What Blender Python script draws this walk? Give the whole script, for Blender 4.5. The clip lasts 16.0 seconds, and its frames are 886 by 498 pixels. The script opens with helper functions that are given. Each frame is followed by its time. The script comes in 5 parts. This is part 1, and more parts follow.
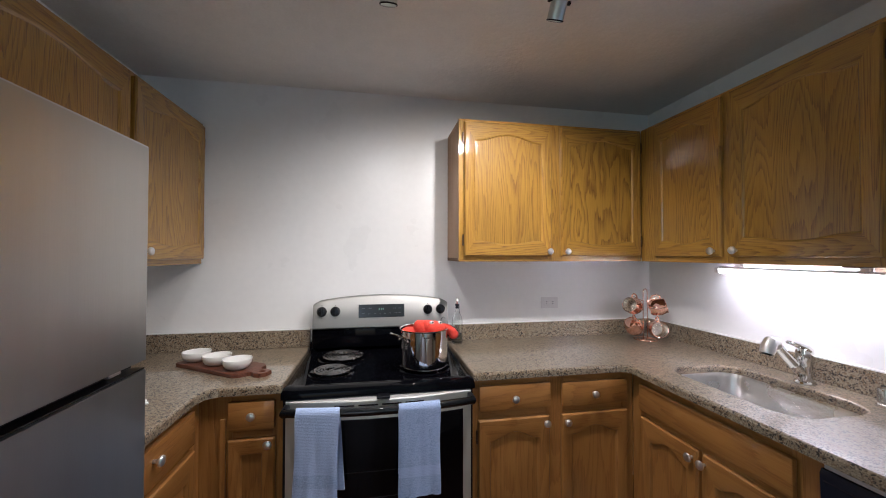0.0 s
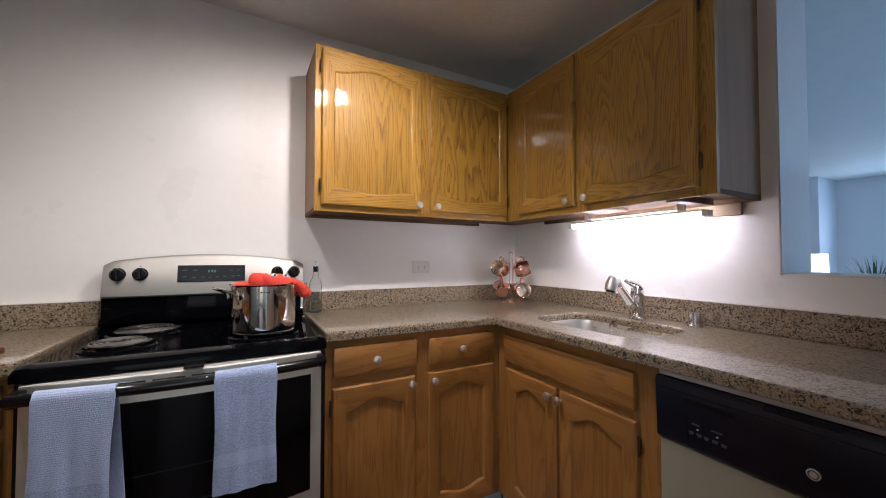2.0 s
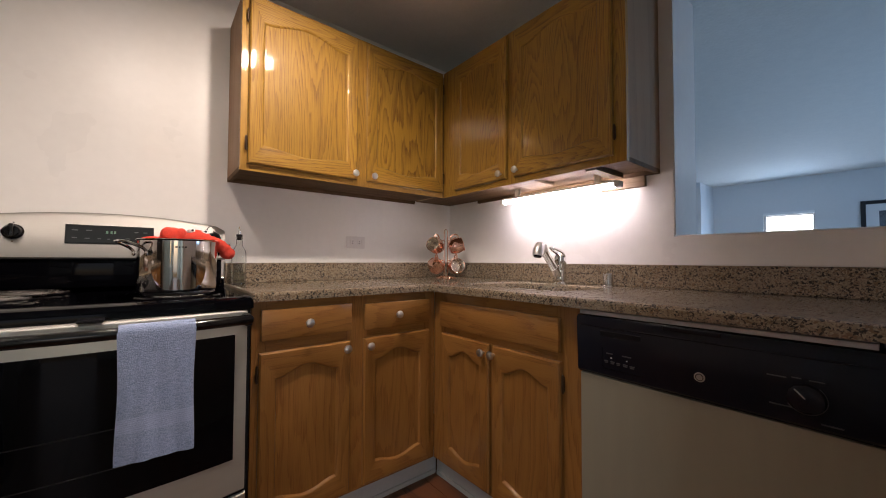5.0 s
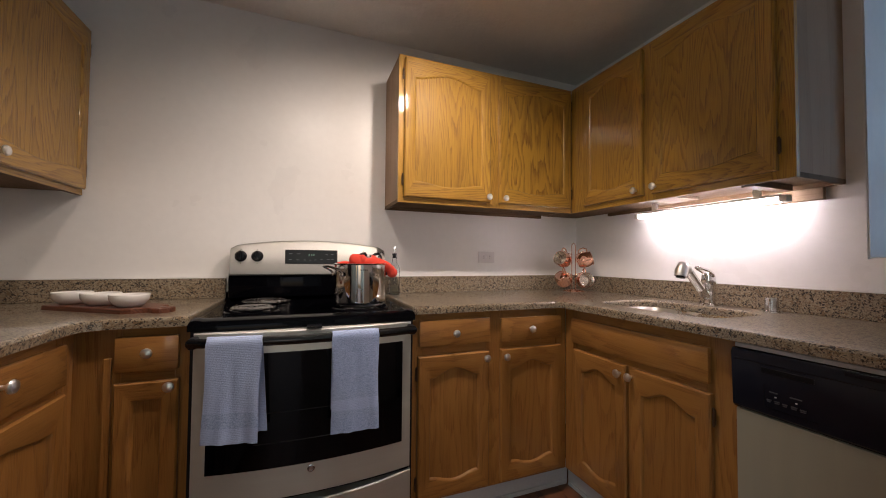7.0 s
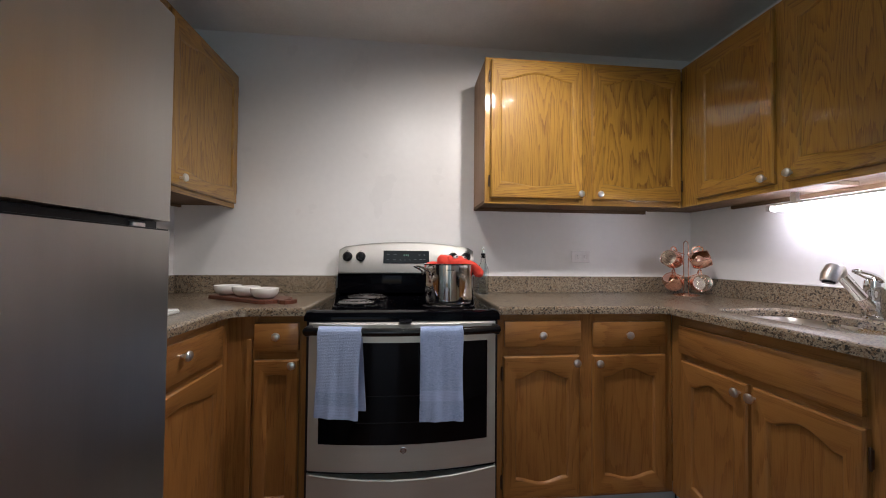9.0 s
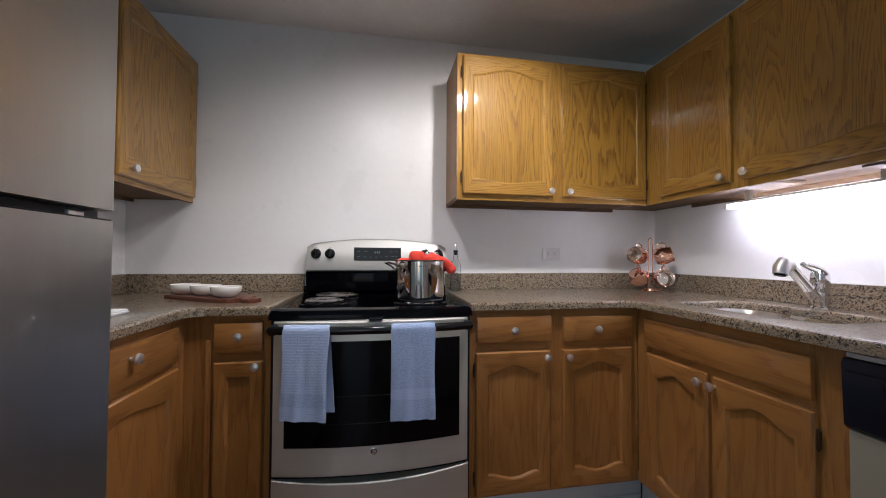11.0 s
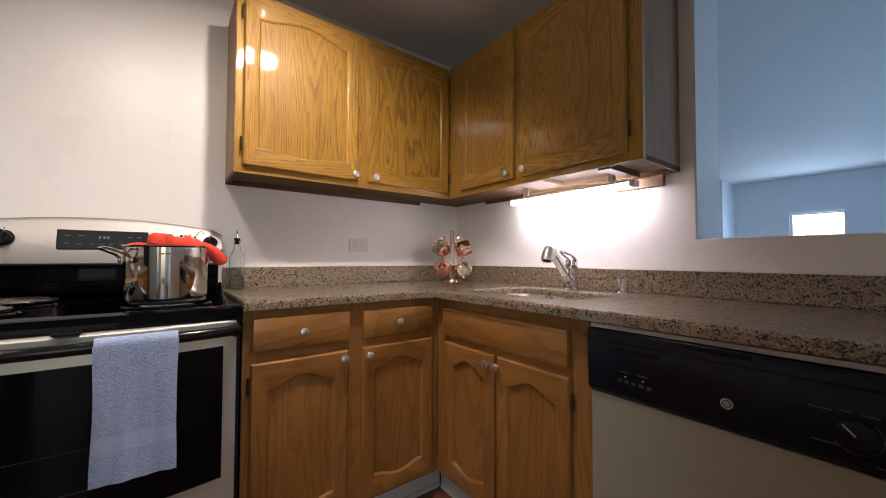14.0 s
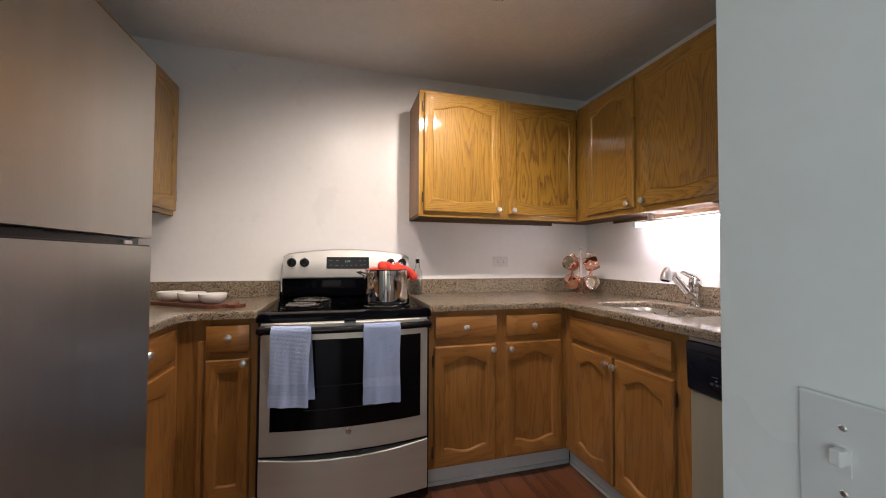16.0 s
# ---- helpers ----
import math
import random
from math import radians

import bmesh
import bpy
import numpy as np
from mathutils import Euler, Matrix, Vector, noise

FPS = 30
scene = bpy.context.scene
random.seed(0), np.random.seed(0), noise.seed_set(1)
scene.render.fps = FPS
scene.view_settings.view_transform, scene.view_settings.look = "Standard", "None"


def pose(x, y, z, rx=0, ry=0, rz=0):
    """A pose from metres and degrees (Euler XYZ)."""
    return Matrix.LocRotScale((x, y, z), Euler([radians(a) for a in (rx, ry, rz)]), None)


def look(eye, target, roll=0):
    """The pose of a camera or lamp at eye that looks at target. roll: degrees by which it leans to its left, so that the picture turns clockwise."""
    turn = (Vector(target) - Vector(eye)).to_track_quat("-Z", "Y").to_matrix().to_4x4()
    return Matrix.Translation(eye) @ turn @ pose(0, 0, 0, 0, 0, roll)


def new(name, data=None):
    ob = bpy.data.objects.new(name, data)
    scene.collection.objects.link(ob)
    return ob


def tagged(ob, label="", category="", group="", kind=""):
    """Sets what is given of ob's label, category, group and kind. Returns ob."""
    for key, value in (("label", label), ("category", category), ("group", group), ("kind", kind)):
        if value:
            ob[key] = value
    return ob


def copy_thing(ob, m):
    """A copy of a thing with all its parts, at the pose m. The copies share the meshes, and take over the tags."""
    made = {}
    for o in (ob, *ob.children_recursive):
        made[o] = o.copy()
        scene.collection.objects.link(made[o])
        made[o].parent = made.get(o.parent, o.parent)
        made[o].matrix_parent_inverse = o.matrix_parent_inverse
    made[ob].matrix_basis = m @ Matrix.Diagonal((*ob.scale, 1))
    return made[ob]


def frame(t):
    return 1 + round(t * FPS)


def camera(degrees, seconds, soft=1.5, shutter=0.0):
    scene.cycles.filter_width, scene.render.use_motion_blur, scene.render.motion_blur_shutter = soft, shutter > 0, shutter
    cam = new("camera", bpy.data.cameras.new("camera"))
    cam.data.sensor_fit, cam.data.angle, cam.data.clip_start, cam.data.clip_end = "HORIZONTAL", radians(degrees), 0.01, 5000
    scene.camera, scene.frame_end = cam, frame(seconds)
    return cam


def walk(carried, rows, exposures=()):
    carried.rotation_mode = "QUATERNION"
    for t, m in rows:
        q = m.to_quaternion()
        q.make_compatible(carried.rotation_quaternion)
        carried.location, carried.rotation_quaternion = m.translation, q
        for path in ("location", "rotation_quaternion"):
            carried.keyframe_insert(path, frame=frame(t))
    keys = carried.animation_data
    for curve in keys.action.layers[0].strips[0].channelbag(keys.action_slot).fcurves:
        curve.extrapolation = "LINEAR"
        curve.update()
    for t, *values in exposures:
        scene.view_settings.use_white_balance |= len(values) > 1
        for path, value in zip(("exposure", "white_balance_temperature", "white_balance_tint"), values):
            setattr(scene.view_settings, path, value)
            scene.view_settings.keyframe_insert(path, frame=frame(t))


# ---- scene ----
cam = camera(101.7, 16.0, 1.0)
PATH = [
    (0, (0.36, -2.119, 1.436), (0.717, -0.152, 1.467), 0.1),
    (0.5, (0.358, -2.102, 1.305), (0.745, -0.14, 1.341), 0.1),
    (1, (0.407, -2.05, 1.248), (0.941, -0.123, 1.284), 0.1),
    (1.5, (0.482, -1.993, 1.212), (1.256, -0.149, 1.253), 0.2),
    (2, (0.519, -1.955, 1.194), (1.469, -0.196, 1.243), 0.0),
    (2.5, (0.543, -1.937, 1.188), (1.642, -0.267, 1.241), 0.0),
    (3, (0.546, -1.931, 1.201), (1.746, -0.332, 1.253), 0.1),
    (5.5, (0.483, -1.956, 1.019), (1.743, -0.404, 1.079), 0.2),
    (6, (0.46, -1.96, 1.044), (1.653, -0.356, 1.098), 0.3),
    (6.5, (0.396, -1.978, 1.083), (1.381, -0.238, 1.135), 0.3),
    (7, (0.343, -2.034, 1.121), (1.065, -0.17, 1.178), 0.5),
    (7.5, (0.346, -2.067, 1.132), (0.845, -0.13, 1.184), 0.8),
    (8, (0.376, -2.074, 1.144), (0.675, -0.097, 1.191), 0.7),
    (8.5, (0.389, -2.081, 1.139), (0.581, -0.09, 1.181), 0.5),
    (11, (0.402, -2.06, 1.114), (0.74, -0.089, 1.158), 0.3),
    (11.5, (0.463, -2.044, 1.129), (1.072, -0.139, 1.173), 0.0),
    (12, (0.521, -2.021, 1.132), (1.358, -0.205, 1.178), 0.1),
    (12.5, (0.562, -1.968, 1.11), (1.518, -0.212, 1.159), 0.1),
    (13, (0.585, -1.945, 1.092), (1.649, -0.253, 1.143), 0.2),
    (13.5, (0.578, -1.926, 1.08), (1.712, -0.279, 1.13), 0.2),
    (14, (0.582, -1.916, 1.063), (1.784, -0.318, 1.117), 0.2),
    (14.5, (0.576, -1.921, 1.061), (1.817, -0.353, 1.116), 0.2),
    (15, (0.514, -1.967, 1.064), (1.758, -0.402, 1.117), 0.2),
    (15.5, (0.408, -2.11, 1.092), (1.372, -0.358, 1.141), 0.0),
    (15.6, (0.379, -2.146, 1.088), (1.274, -0.359, 1.156), 0.1),
    (15.8, (0.342, -2.238, 1.12), (1.062, -0.374, 1.189), 0.2),
    (16, (0.343, -2.345, 1.156), (0.886, -0.421, 1.209), 0.3),
]
LIGHT = [
    (0.0, -0.06, 5400, 10), (1.0, -0.08, 5400, 10), (1.5, -0.08, 5450, 11), (2.0, -0.09, 5750, 13), (3.0, -0.09, 6050, 14), (5.5, -0.33, 6550, 17), (7.0, -0.33, 6450, 16),
    (8.0, -0.35, 5700, 12), (8.5, -0.35, 5650, 11), (11.0, -0.21, 5400, 11), (12.0, -0.16, 5350, 11), (12.5, -0.13, 5700, 13), (13.5, -0.13, 6000, 14), (14.5, -0.13, 6350, 16), (15.5, -0.08, 6350, 16), (16.0, 0.00, 6200, 15),
]
walk(cam, [(t, look(eye, target, roll)) for t, eye, target, roll in PATH], LIGHT)

# ---- world and lights ----
CT = 0.925          # counter top
CEIL = 2.37
world = bpy.data.worlds.new("sky")
scene.world = world
world.use_nodes = True
wn = world.node_tree
sky = wn.nodes.new("ShaderNodeTexSky")
sky.sky_type, sky.sun_disc = "NISHITA", False
sky.sun_elevation, sky.sun_rotation = radians(35), radians(200)
wn.nodes["Background"].inputs["Strength"].default_value = 0.12
wn.links.new(sky.outputs["Color"], wn.nodes["Background"].inputs["Color"])


def lamp(name, kind, m, power, color, size=0.1, size_y=0.0, spot=0.0, blend=0.5):
    data = bpy.data.lights.new(name, kind)
    data.energy, data.color = power, color
    if kind == "AREA":
        data.shape, data.size, data.size_y = "RECTANGLE", size, size_y or size
    else:
        data.shadow_soft_size = size
    if kind == "SPOT":
        data.spot_size, data.spot_blend = radians(spot), blend
    ob = new(name, data)
    ob.matrix_world = m
    return ob


WARM = (1.0, 0.86, 0.725)
DAY = (0.37, 0.65, 1.0)
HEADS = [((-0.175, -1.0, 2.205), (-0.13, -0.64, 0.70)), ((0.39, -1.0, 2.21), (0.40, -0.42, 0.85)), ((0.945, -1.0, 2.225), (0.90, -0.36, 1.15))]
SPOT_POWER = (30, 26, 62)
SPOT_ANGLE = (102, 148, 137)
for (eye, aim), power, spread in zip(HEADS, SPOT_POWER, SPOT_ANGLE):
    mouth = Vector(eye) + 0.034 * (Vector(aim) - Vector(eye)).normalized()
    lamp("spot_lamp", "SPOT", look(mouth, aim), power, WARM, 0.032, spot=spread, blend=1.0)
# the fluorescent tube under the wall cabinet
lamp("tube_lamp", "AREA", pose(2.03, -0.92, 1.346, 0, 0, 0), 0.6, (1.0, 0.89, 0.91), 0.03, 0.60)
# daylight in the living room's openings and in the hall behind
lamp("window_daylight", "AREA", look((8.36, -0.96, 1.3), (0.0, -0.96, 1.3)), 18, DAY, 0.6, 1.0)
lamp("patio_daylight", "AREA", look((5.2, -4.3, 1.15), (5.2, 0.0, 1.15)), 60, DAY, 2.4, 2.0)
lamp("hall_daylight", "AREA", look((-0.92, -3.4, 1.35), (1.0, -3.4, 1.35)), 10.5, (0.74, 0.98, 0.98), 1.1, 1.5).data.spread = radians(130)
lamp("entry_daylight", "AREA", look((-0.25, -4.62, 1.15), (-0.25, 0.0, 1.15)), 1.6, (0.72, 0.88, 1.0), 0.8, 1.9)


# ---- materials ----
def mat(name, color, rough=0.5, metal=0.0, coat=0.0, vary=0.0, scale=12.0, bump=0.0, bump_scale=200.0, stretch=(1, 1, 1), coat_rough=0.08, spec=0.5):
    """A plain procedural surface: two scales of colour variation and fine relief."""
    m = bpy.data.materials.new(name)
    m.use_nodes = True
    n, l = m.node_tree.nodes, m.node_tree.links
    b = n["Principled BSDF"]
    b.inputs["Base Color"].default_value = (*color, 1)
    b.inputs["Roughness"].default_value, b.inputs["Metallic"].default_value = rough, metal
    b.inputs["Coat Weight"].default_value, b.inputs["Coat Roughness"].default_value = coat, coat_rough
    b.inputs["Specular IOR Level"].default_value = spec
    co, mp = n.new("ShaderNodeTexCoord"), n.new("ShaderNodeMapping")
    mp.inputs["Scale"].default_value = stretch
    l.new(co.outputs["Object"], mp.inputs["Vector"])
    if vary:
        a, c = n.new("ShaderNodeTexNoise"), n.new("ShaderNodeTexNoise")
        a.inputs["Scale"].default_value, c.inputs["Scale"].default_value = scale, scale * 9
        a.inputs["Detail"].default_value = 4
        mix, ramp = n.new("ShaderNodeMath"), n.new("ShaderNodeMapRange")
        mix.operation = "ADD"
        l.new(mp.outputs[0], a.inputs["Vector"]), l.new(mp.outputs[0], c.inputs["Vector"])
        l.new(a.outputs["Fac"], mix.inputs[0]), l.new(c.outputs["Fac"], mix.inputs[1])
        ramp.inputs["From Min"].default_value, ramp.inputs["From Max"].default_value = 0.6, 1.4
        ramp.inputs["To Min"].default_value, ramp.inputs["To Max"].default_value = 1 - vary, 1 + vary
        l.new(mix.outputs[0], ramp.inputs["Value"])
        mul = n.new("ShaderNodeVectorMath")
        mul.operation = "SCALE"
        mul.inputs[0].default_value = color
        l.new(ramp.outputs[0], mul.inputs["Scale"])
        l.new(mul.outputs[0], b.inputs["Base Color"])
        rr = n.new("ShaderNodeMapRange")
        rr.inputs["From Min"].default_value, rr.inputs["From Max"].default_value = 0.3, 0.7
        rr.inputs["To Min"].default_value, rr.inputs["To Max"].default_value = max(0.02, rough * 0.8), min(1, rough * 1.2)
        l.new(a.outputs["Fac"], rr.inputs["Value"]), l.new(rr.outputs[0], b.inputs["Roughness"])
    if bump:
        t, bp = n.new("ShaderNodeTexNoise"), n.new("ShaderNodeBump")
        t.inputs["Scale"].default_value, t.inputs["Detail"].default_value = bump_scale, 3
        bp.inputs["Strength"].default_value, bp.inputs["Distance"].default_value = bump, 0.002
        l.new(mp.outputs[0], t.inputs["Vector"]), l.new(t.outputs["Fac"], bp.inputs["Height"]), l.new(bp.outputs[0], b.inputs["Normal"])
    return m


def wood(name, light, dark, axis="z", rough=0.45, coat=1.0, rings=40.0, figure=5.5, coat_rough=0.03, pores=0.8, spec=0.25, jagged=0.025, along=0.10):
    """Varnished wood: contour lines of a long-drawn noise make the cathedral figure, fine streaks the pores."""
    m = bpy.data.materials.new(name)
    m.use_nodes = True
    n, l = m.node_tree.nodes, m.node_tree.links
    b = n["Principled BSDF"]
    b.inputs["Roughness"].default_value, b.inputs["Coat Weight"].default_value, b.inputs["Coat Roughness"].default_value = rough, coat, coat_rough
    b.inputs["Specular IOR Level"].default_value = spec
    co, info = n.new("ShaderNodeTexCoord"), n.new("ShaderNodeObjectInfo")
    off = n.new("ShaderNodeVectorMath")
    off.operation = "MULTIPLY_ADD"
    off.inputs[1].default_value = (7.3, 5.1, 9.7)
    l.new(info.outputs["Random"], off.inputs[0]), l.new(co.outputs["Object"], off.inputs[2])

    def stretched(along):
        mp = n.new("ShaderNodeMapping")
        mp.inputs["Scale"].default_value = [along if a == axis else 1.0 for a in "xyz"]
        l.new(off.outputs[0], mp.inputs["Vector"])
        return mp.outputs[0]

    big = n.new("ShaderNodeTexNoise")
    big.inputs["Scale"].default_value, big.inputs["Detail"].default_value, big.inputs["Roughness"].default_value = figure, 1.6, 0.42
    big.inputs["Distortion"].default_value = 0.25
    l.new(stretched(along), big.inputs["Vector"])
    mul, ping = n.new("ShaderNodeMath"), n.new("ShaderNodeMath")
    mul.operation, ping.operation = "MULTIPLY", "FRACT"
    mul.inputs[1].default_value = rings
    feather, jag = n.new("ShaderNodeTexNoise"), n.new("ShaderNodeMath")
    feather.inputs["Scale"].default_value, feather.inputs["Detail"].default_value = 95, 2
    jag.operation = "MULTIPLY_ADD"
    jag.inputs[1].default_value = jagged
    l.new(stretched(0.06), feather.inputs["Vector"]), l.new(feather.outputs["Fac"], jag.inputs[0]), l.new(big.outputs["Fac"], jag.inputs[2])
    l.new(jag.outputs[0], mul.inputs[0]), l.new(mul.outputs[0], ping.inputs[0])
    ring = n.new("ShaderNodeValToRGB")
    ring.color_ramp.elements[0].position, ring.color_ramp.elements[0].color = 0.0, (1, 1, 1, 1)
    ring.color_ramp.elements[1].position, ring.color_ramp.elements[1].color = 0.62, (0, 0, 0, 1)
    step = ring.color_ramp.elements.new(0.14)
    step.color = (0.75, 0.75, 0.75, 1)
    edge = ring.color_ramp.elements.new(0.96)
    edge.color = (0.0, 0.0, 0.0, 1)
    last = ring.color_ramp.elements.new(1.0)
    last.color = (1, 1, 1, 1)
    l.new(ping.outputs[0], ring.inputs["Fac"])
    fine = n.new("ShaderNodeTexNoise")
    fine.inputs["Scale"].default_value, fine.inputs["Detail"].default_value = 520, 2
    l.new(stretched(0.022), fine.inputs["Vector"])
    pore = n.new("ShaderNodeMapRange")
    pore.inputs["From Min"].default_value, pore.inputs["From Max"].default_value = 0.46, 0.62
    l.new(fine.outputs["Fac"], pore.inputs["Value"])
    tone = n.new("ShaderNodeTexNoise")
    tone.inputs["Scale"].default_value = 2.2
    l.new(stretched(0.5), tone.inputs["Vector"])
    # darkness = rings * (0.35 + pores) + some pores
    mad = n.new("ShaderNodeMath")
    mad.operation = "MULTIPLY_ADD"
    mad.inputs[1].default_value, mad.inputs[2].default_value = 0.45, 0.42
    l.new(pore.outputs[0], mad.inputs[0])
    dk, dk2 = n.new("ShaderNodeMath"), n.new("ShaderNodeMath")
    dk.operation, dk2.operation, dk2.use_clamp = "MULTIPLY", "MULTIPLY_ADD", True
    l.new(ring.outputs["Color"], dk.inputs[0]), l.new(mad.outputs[0], dk.inputs[1])
    dk2.inputs[1].default_value = pores * 0.36
    l.new(pore.outputs[0], dk2.inputs[0]), l.new(dk.outputs[0], dk2.inputs[2])
    mix = n.new("ShaderNodeMix")
    mix.data_type = "RGBA"
    mix.inputs["A"].default_value, mix.inputs["B"].default_value = (*light, 1), (*dark, 1)
    l.new(dk2.outputs[0], mix.inputs["Factor"])
    hue = n.new("ShaderNodeHueSaturation")
    val = n.new("ShaderNodeMapRange")
    val.inputs["From Min"].default_value, val.inputs["From Max"].default_value = 0.3, 0.7
    val.inputs["To Min"].default_value, val.inputs["To Max"].default_value = 0.84, 1.14
    l.new(tone.outputs["Fac"], val.inputs["Value"]), l.new(val.outputs[0], hue.inputs["Value"])
    l.new(mix.outputs["Result"], hue.inputs["Color"]), l.new(hue.outputs[0], b.inputs["Base Color"])
    bp = n.new("ShaderNodeBump")
    bp.inputs["Strength"].default_value, bp.inputs["Distance"].default_value, bp.invert = 0.4, 0.0008, True
    l.new(dk2.outputs[0], bp.inputs["Height"]), l.new(bp.outputs[0], b.inputs["Normal"])
    # brushed varnish: slow waves in the clear coat
    wv, bc = n.new("ShaderNodeTexNoise"), n.new("ShaderNodeBump")
    wv.inputs["Scale"].default_value, wv.inputs["Detail"].default_value = 130, 3
    l.new(stretched(0.3), wv.inputs["Vector"])
    bc.inputs["Strength"].default_value, bc.inputs["Distance"].default_value = 0.34, 0.002
    wp_mix = n.new("ShaderNodeMath")
    wp_mix.operation = "MULTIPLY_ADD"
    wp_mix.inputs[1].default_value = -0.03
    l.new(pore.outputs[0], wp_mix.inputs[0]), l.new(wv.outputs["Fac"], wp_mix.inputs[2])
    l.new(wp_mix.outputs[0], bc.inputs["Height"]), l.new(bc.outputs[0], b.inputs["Coat Normal"])
    return m


def granite(name):
    """Polished speckled stone: pale feldspar grains, tan patches and irregular black flecks of two sizes."""
    m = bpy.data.materials.new(name)
    m.use_nodes = True
    n, l = m.node_tree.nodes, m.node_tree.links
    b = n["Principled BSDF"]
    b.inputs["Roughness"].default_value, b.inputs["Coat Weight"].default_value, b.inputs["Coat Roughness"].default_value = 0.30, 0.9, 0.03
    co = n.new("ShaderNodeTexCoord")
    warp, add = n.new("ShaderNodeTexNoise"), n.new("ShaderNodeVectorMath")
    warp.inputs["Scale"].default_value, warp.inputs["Detail"].default_value = 90, 2
    add.operation = "MULTIPLY_ADD"
    add.inputs[1].default_value = (0.010, 0.010, 0.010)
    l.new(co.outputs["Object"], warp.inputs["Vector"]), l.new(warp.outputs["Color"], add.inputs[0]), l.new(co.outputs["Object"], add.inputs[2])

    def cells(scale):
        v, sep = n.new("ShaderNodeTexVoronoi"), n.new("ShaderNodeSeparateColor")
        v.inputs["Scale"].default_value = scale
        l.new(add.outputs[0], v.inputs["Vector"]), l.new(v.outputs["Color"], sep.inputs[0])
        return sep.outputs

    def cloud(scale, lo, hi):
        t, r = n.new("ShaderNodeTexNoise"), n.new("ShaderNodeMapRange")
        t.inputs["Scale"].default_value, t.inputs["Detail"].default_value = scale, 3
        r.inputs["From Min"].default_value, r.inputs["From Max"].default_value = lo, hi
        l.new(co.outputs["Object"], t.inputs["Vector"]), l.new(t.outputs["Fac"], r.inputs["Value"])
        return r.outputs[0]

    def blend(a, c, fac):
        x = n.new("ShaderNodeMix")
        x.data_type = "RGBA"
        for key, v in (("A", a), ("B", c)):
            if isinstance(v, tuple):
                x.inputs[key].default_value = (*v, 1)
            else:
                l.new(v, x.inputs[key])
        l.new(fac, x.inputs["Factor"])
        return x.outputs["Result"]

    def above(value, edge, width=0.03):
        r = n.new("ShaderNodeMapRange")
        r.inputs["From Min"].default_value, r.inputs["From Max"].default_value = edge, edge + width
        l.new(value, r.inputs["Value"])
        return r.outputs[0]

    def plus(a, c, k):
        x = n.new("ShaderNodeMath")
        x.operation = "MULTIPLY_ADD"
        x.inputs[1].default_value = k
        l.new(c, x.inputs[0]), l.new(a, x.inputs[2])
        return x.outputs[0]

    fine, mid = cells(300), cells(220)
    patch = cloud(38, 0.35, 0.65)
    base = blend((0.220, 0.163, 0.103), (0.40, 0.338, 0.245), fine[0])
    base = blend(base, (0.215, 0.140, 0.075), above(plus(mid[1], patch, 0.35), 0.98, 0.06))
    base = blend(base, (0.070, 0.048, 0.030), above(plus(fine[1], cloud(60, 0.35, 0.65), 0.30), 1.00, 0.05))
    base = blend(base, (0.022, 0.017, 0.013), above(plus(mid[0], cloud(75, 0.3, 0.7), 0.40), 1.03, 0.05))
    l.new(base, b.inputs["Base Color"])
    return m


def cloth(name, color, color2, ribs=0.0):
    m = mat(name, color, 0.95, vary=0.25, scale=60)
    n, l = m.node_tree.nodes, m.node_tree.links
    b = n["Principled BSDF"]
    b.inputs["Sheen Weight"].default_value = 0.4
    co = n.new("ShaderNodeTexCoord")
    if ribs:
        w = n.new("ShaderNodeTexWave")
        w.bands_direction = "Z"
        w.inputs["Scale"].default_value, w.inputs["Distortion"].default_value, w.inputs["Detail Scale"].default_value = 60, 1.8, 40
        l.new(co.outputs["Object"], w.inputs["Vector"])
    else:
        # loops of the weft: short level dashes
        mp = n.new("ShaderNodeMapping")
        mp.inputs["Scale"].default_value = (0.28, 1.0, 1.0)
        w = n.new("ShaderNodeTexNoise")
        w.inputs["Scale"].default_value, w.inputs["Detail"].default_value = 330, 2
        l.new(co.outputs["Object"], mp.inputs["Vector"]), l.new(mp.outputs[0], w.inputs["Vector"])
    no = n.new("ShaderNodeTexNoise")
    no.inputs["Scale"].default_value, no.inputs["Detail"].default_value = 380, 4
    l.new(co.outputs["Object"], no.inputs["Vector"])
    s = n.new("ShaderNodeMath")
    s.operation = "MULTIPLY_ADD"
    s.inputs[1].default_value = 2.0
    soft_weave = n.new("ShaderNodeMath")
    soft_weave.operation = "MULTIPLY_ADD"
    soft_weave.inputs[1].default_value, soft_weave.inputs[2].default_value = (0.38, 0.31) if ribs else (1.0, 0.0)
    l.new(w.outputs["Fac"], soft_weave.inputs[0])
    l.new(no.outputs["Fac"], s.inputs[0]), l.new(soft_weave.outputs[0], s.inputs[2])
    bp = n.new("ShaderNodeBump")
    bp.inputs["Strength"].default_value, bp.inputs["Distance"].default_value = 0.5, 0.0018
    l.new(s.outputs[0], bp.inputs["Height"]), l.new(bp.outputs[0], b.inputs["Normal"])
    mix = n.new("ShaderNodeMix")
    mix.data_type = "RGBA"
    mix.inputs["A"].default_value, mix.inputs["B"].default_value = (*color2, 1), (*color, 1)
    r = n.new("ShaderNodeMapRange")
    r.inputs["From Min"].default_value, r.inputs["From Max"].default_value = 0.85, 1.85
    l.new(s.outputs[0], r.inputs["Value"]), l.new(r.outputs[0], mix.inputs["Factor"]), l.new(mix.outputs["Result"], b.inputs["Base Color"])
    return m


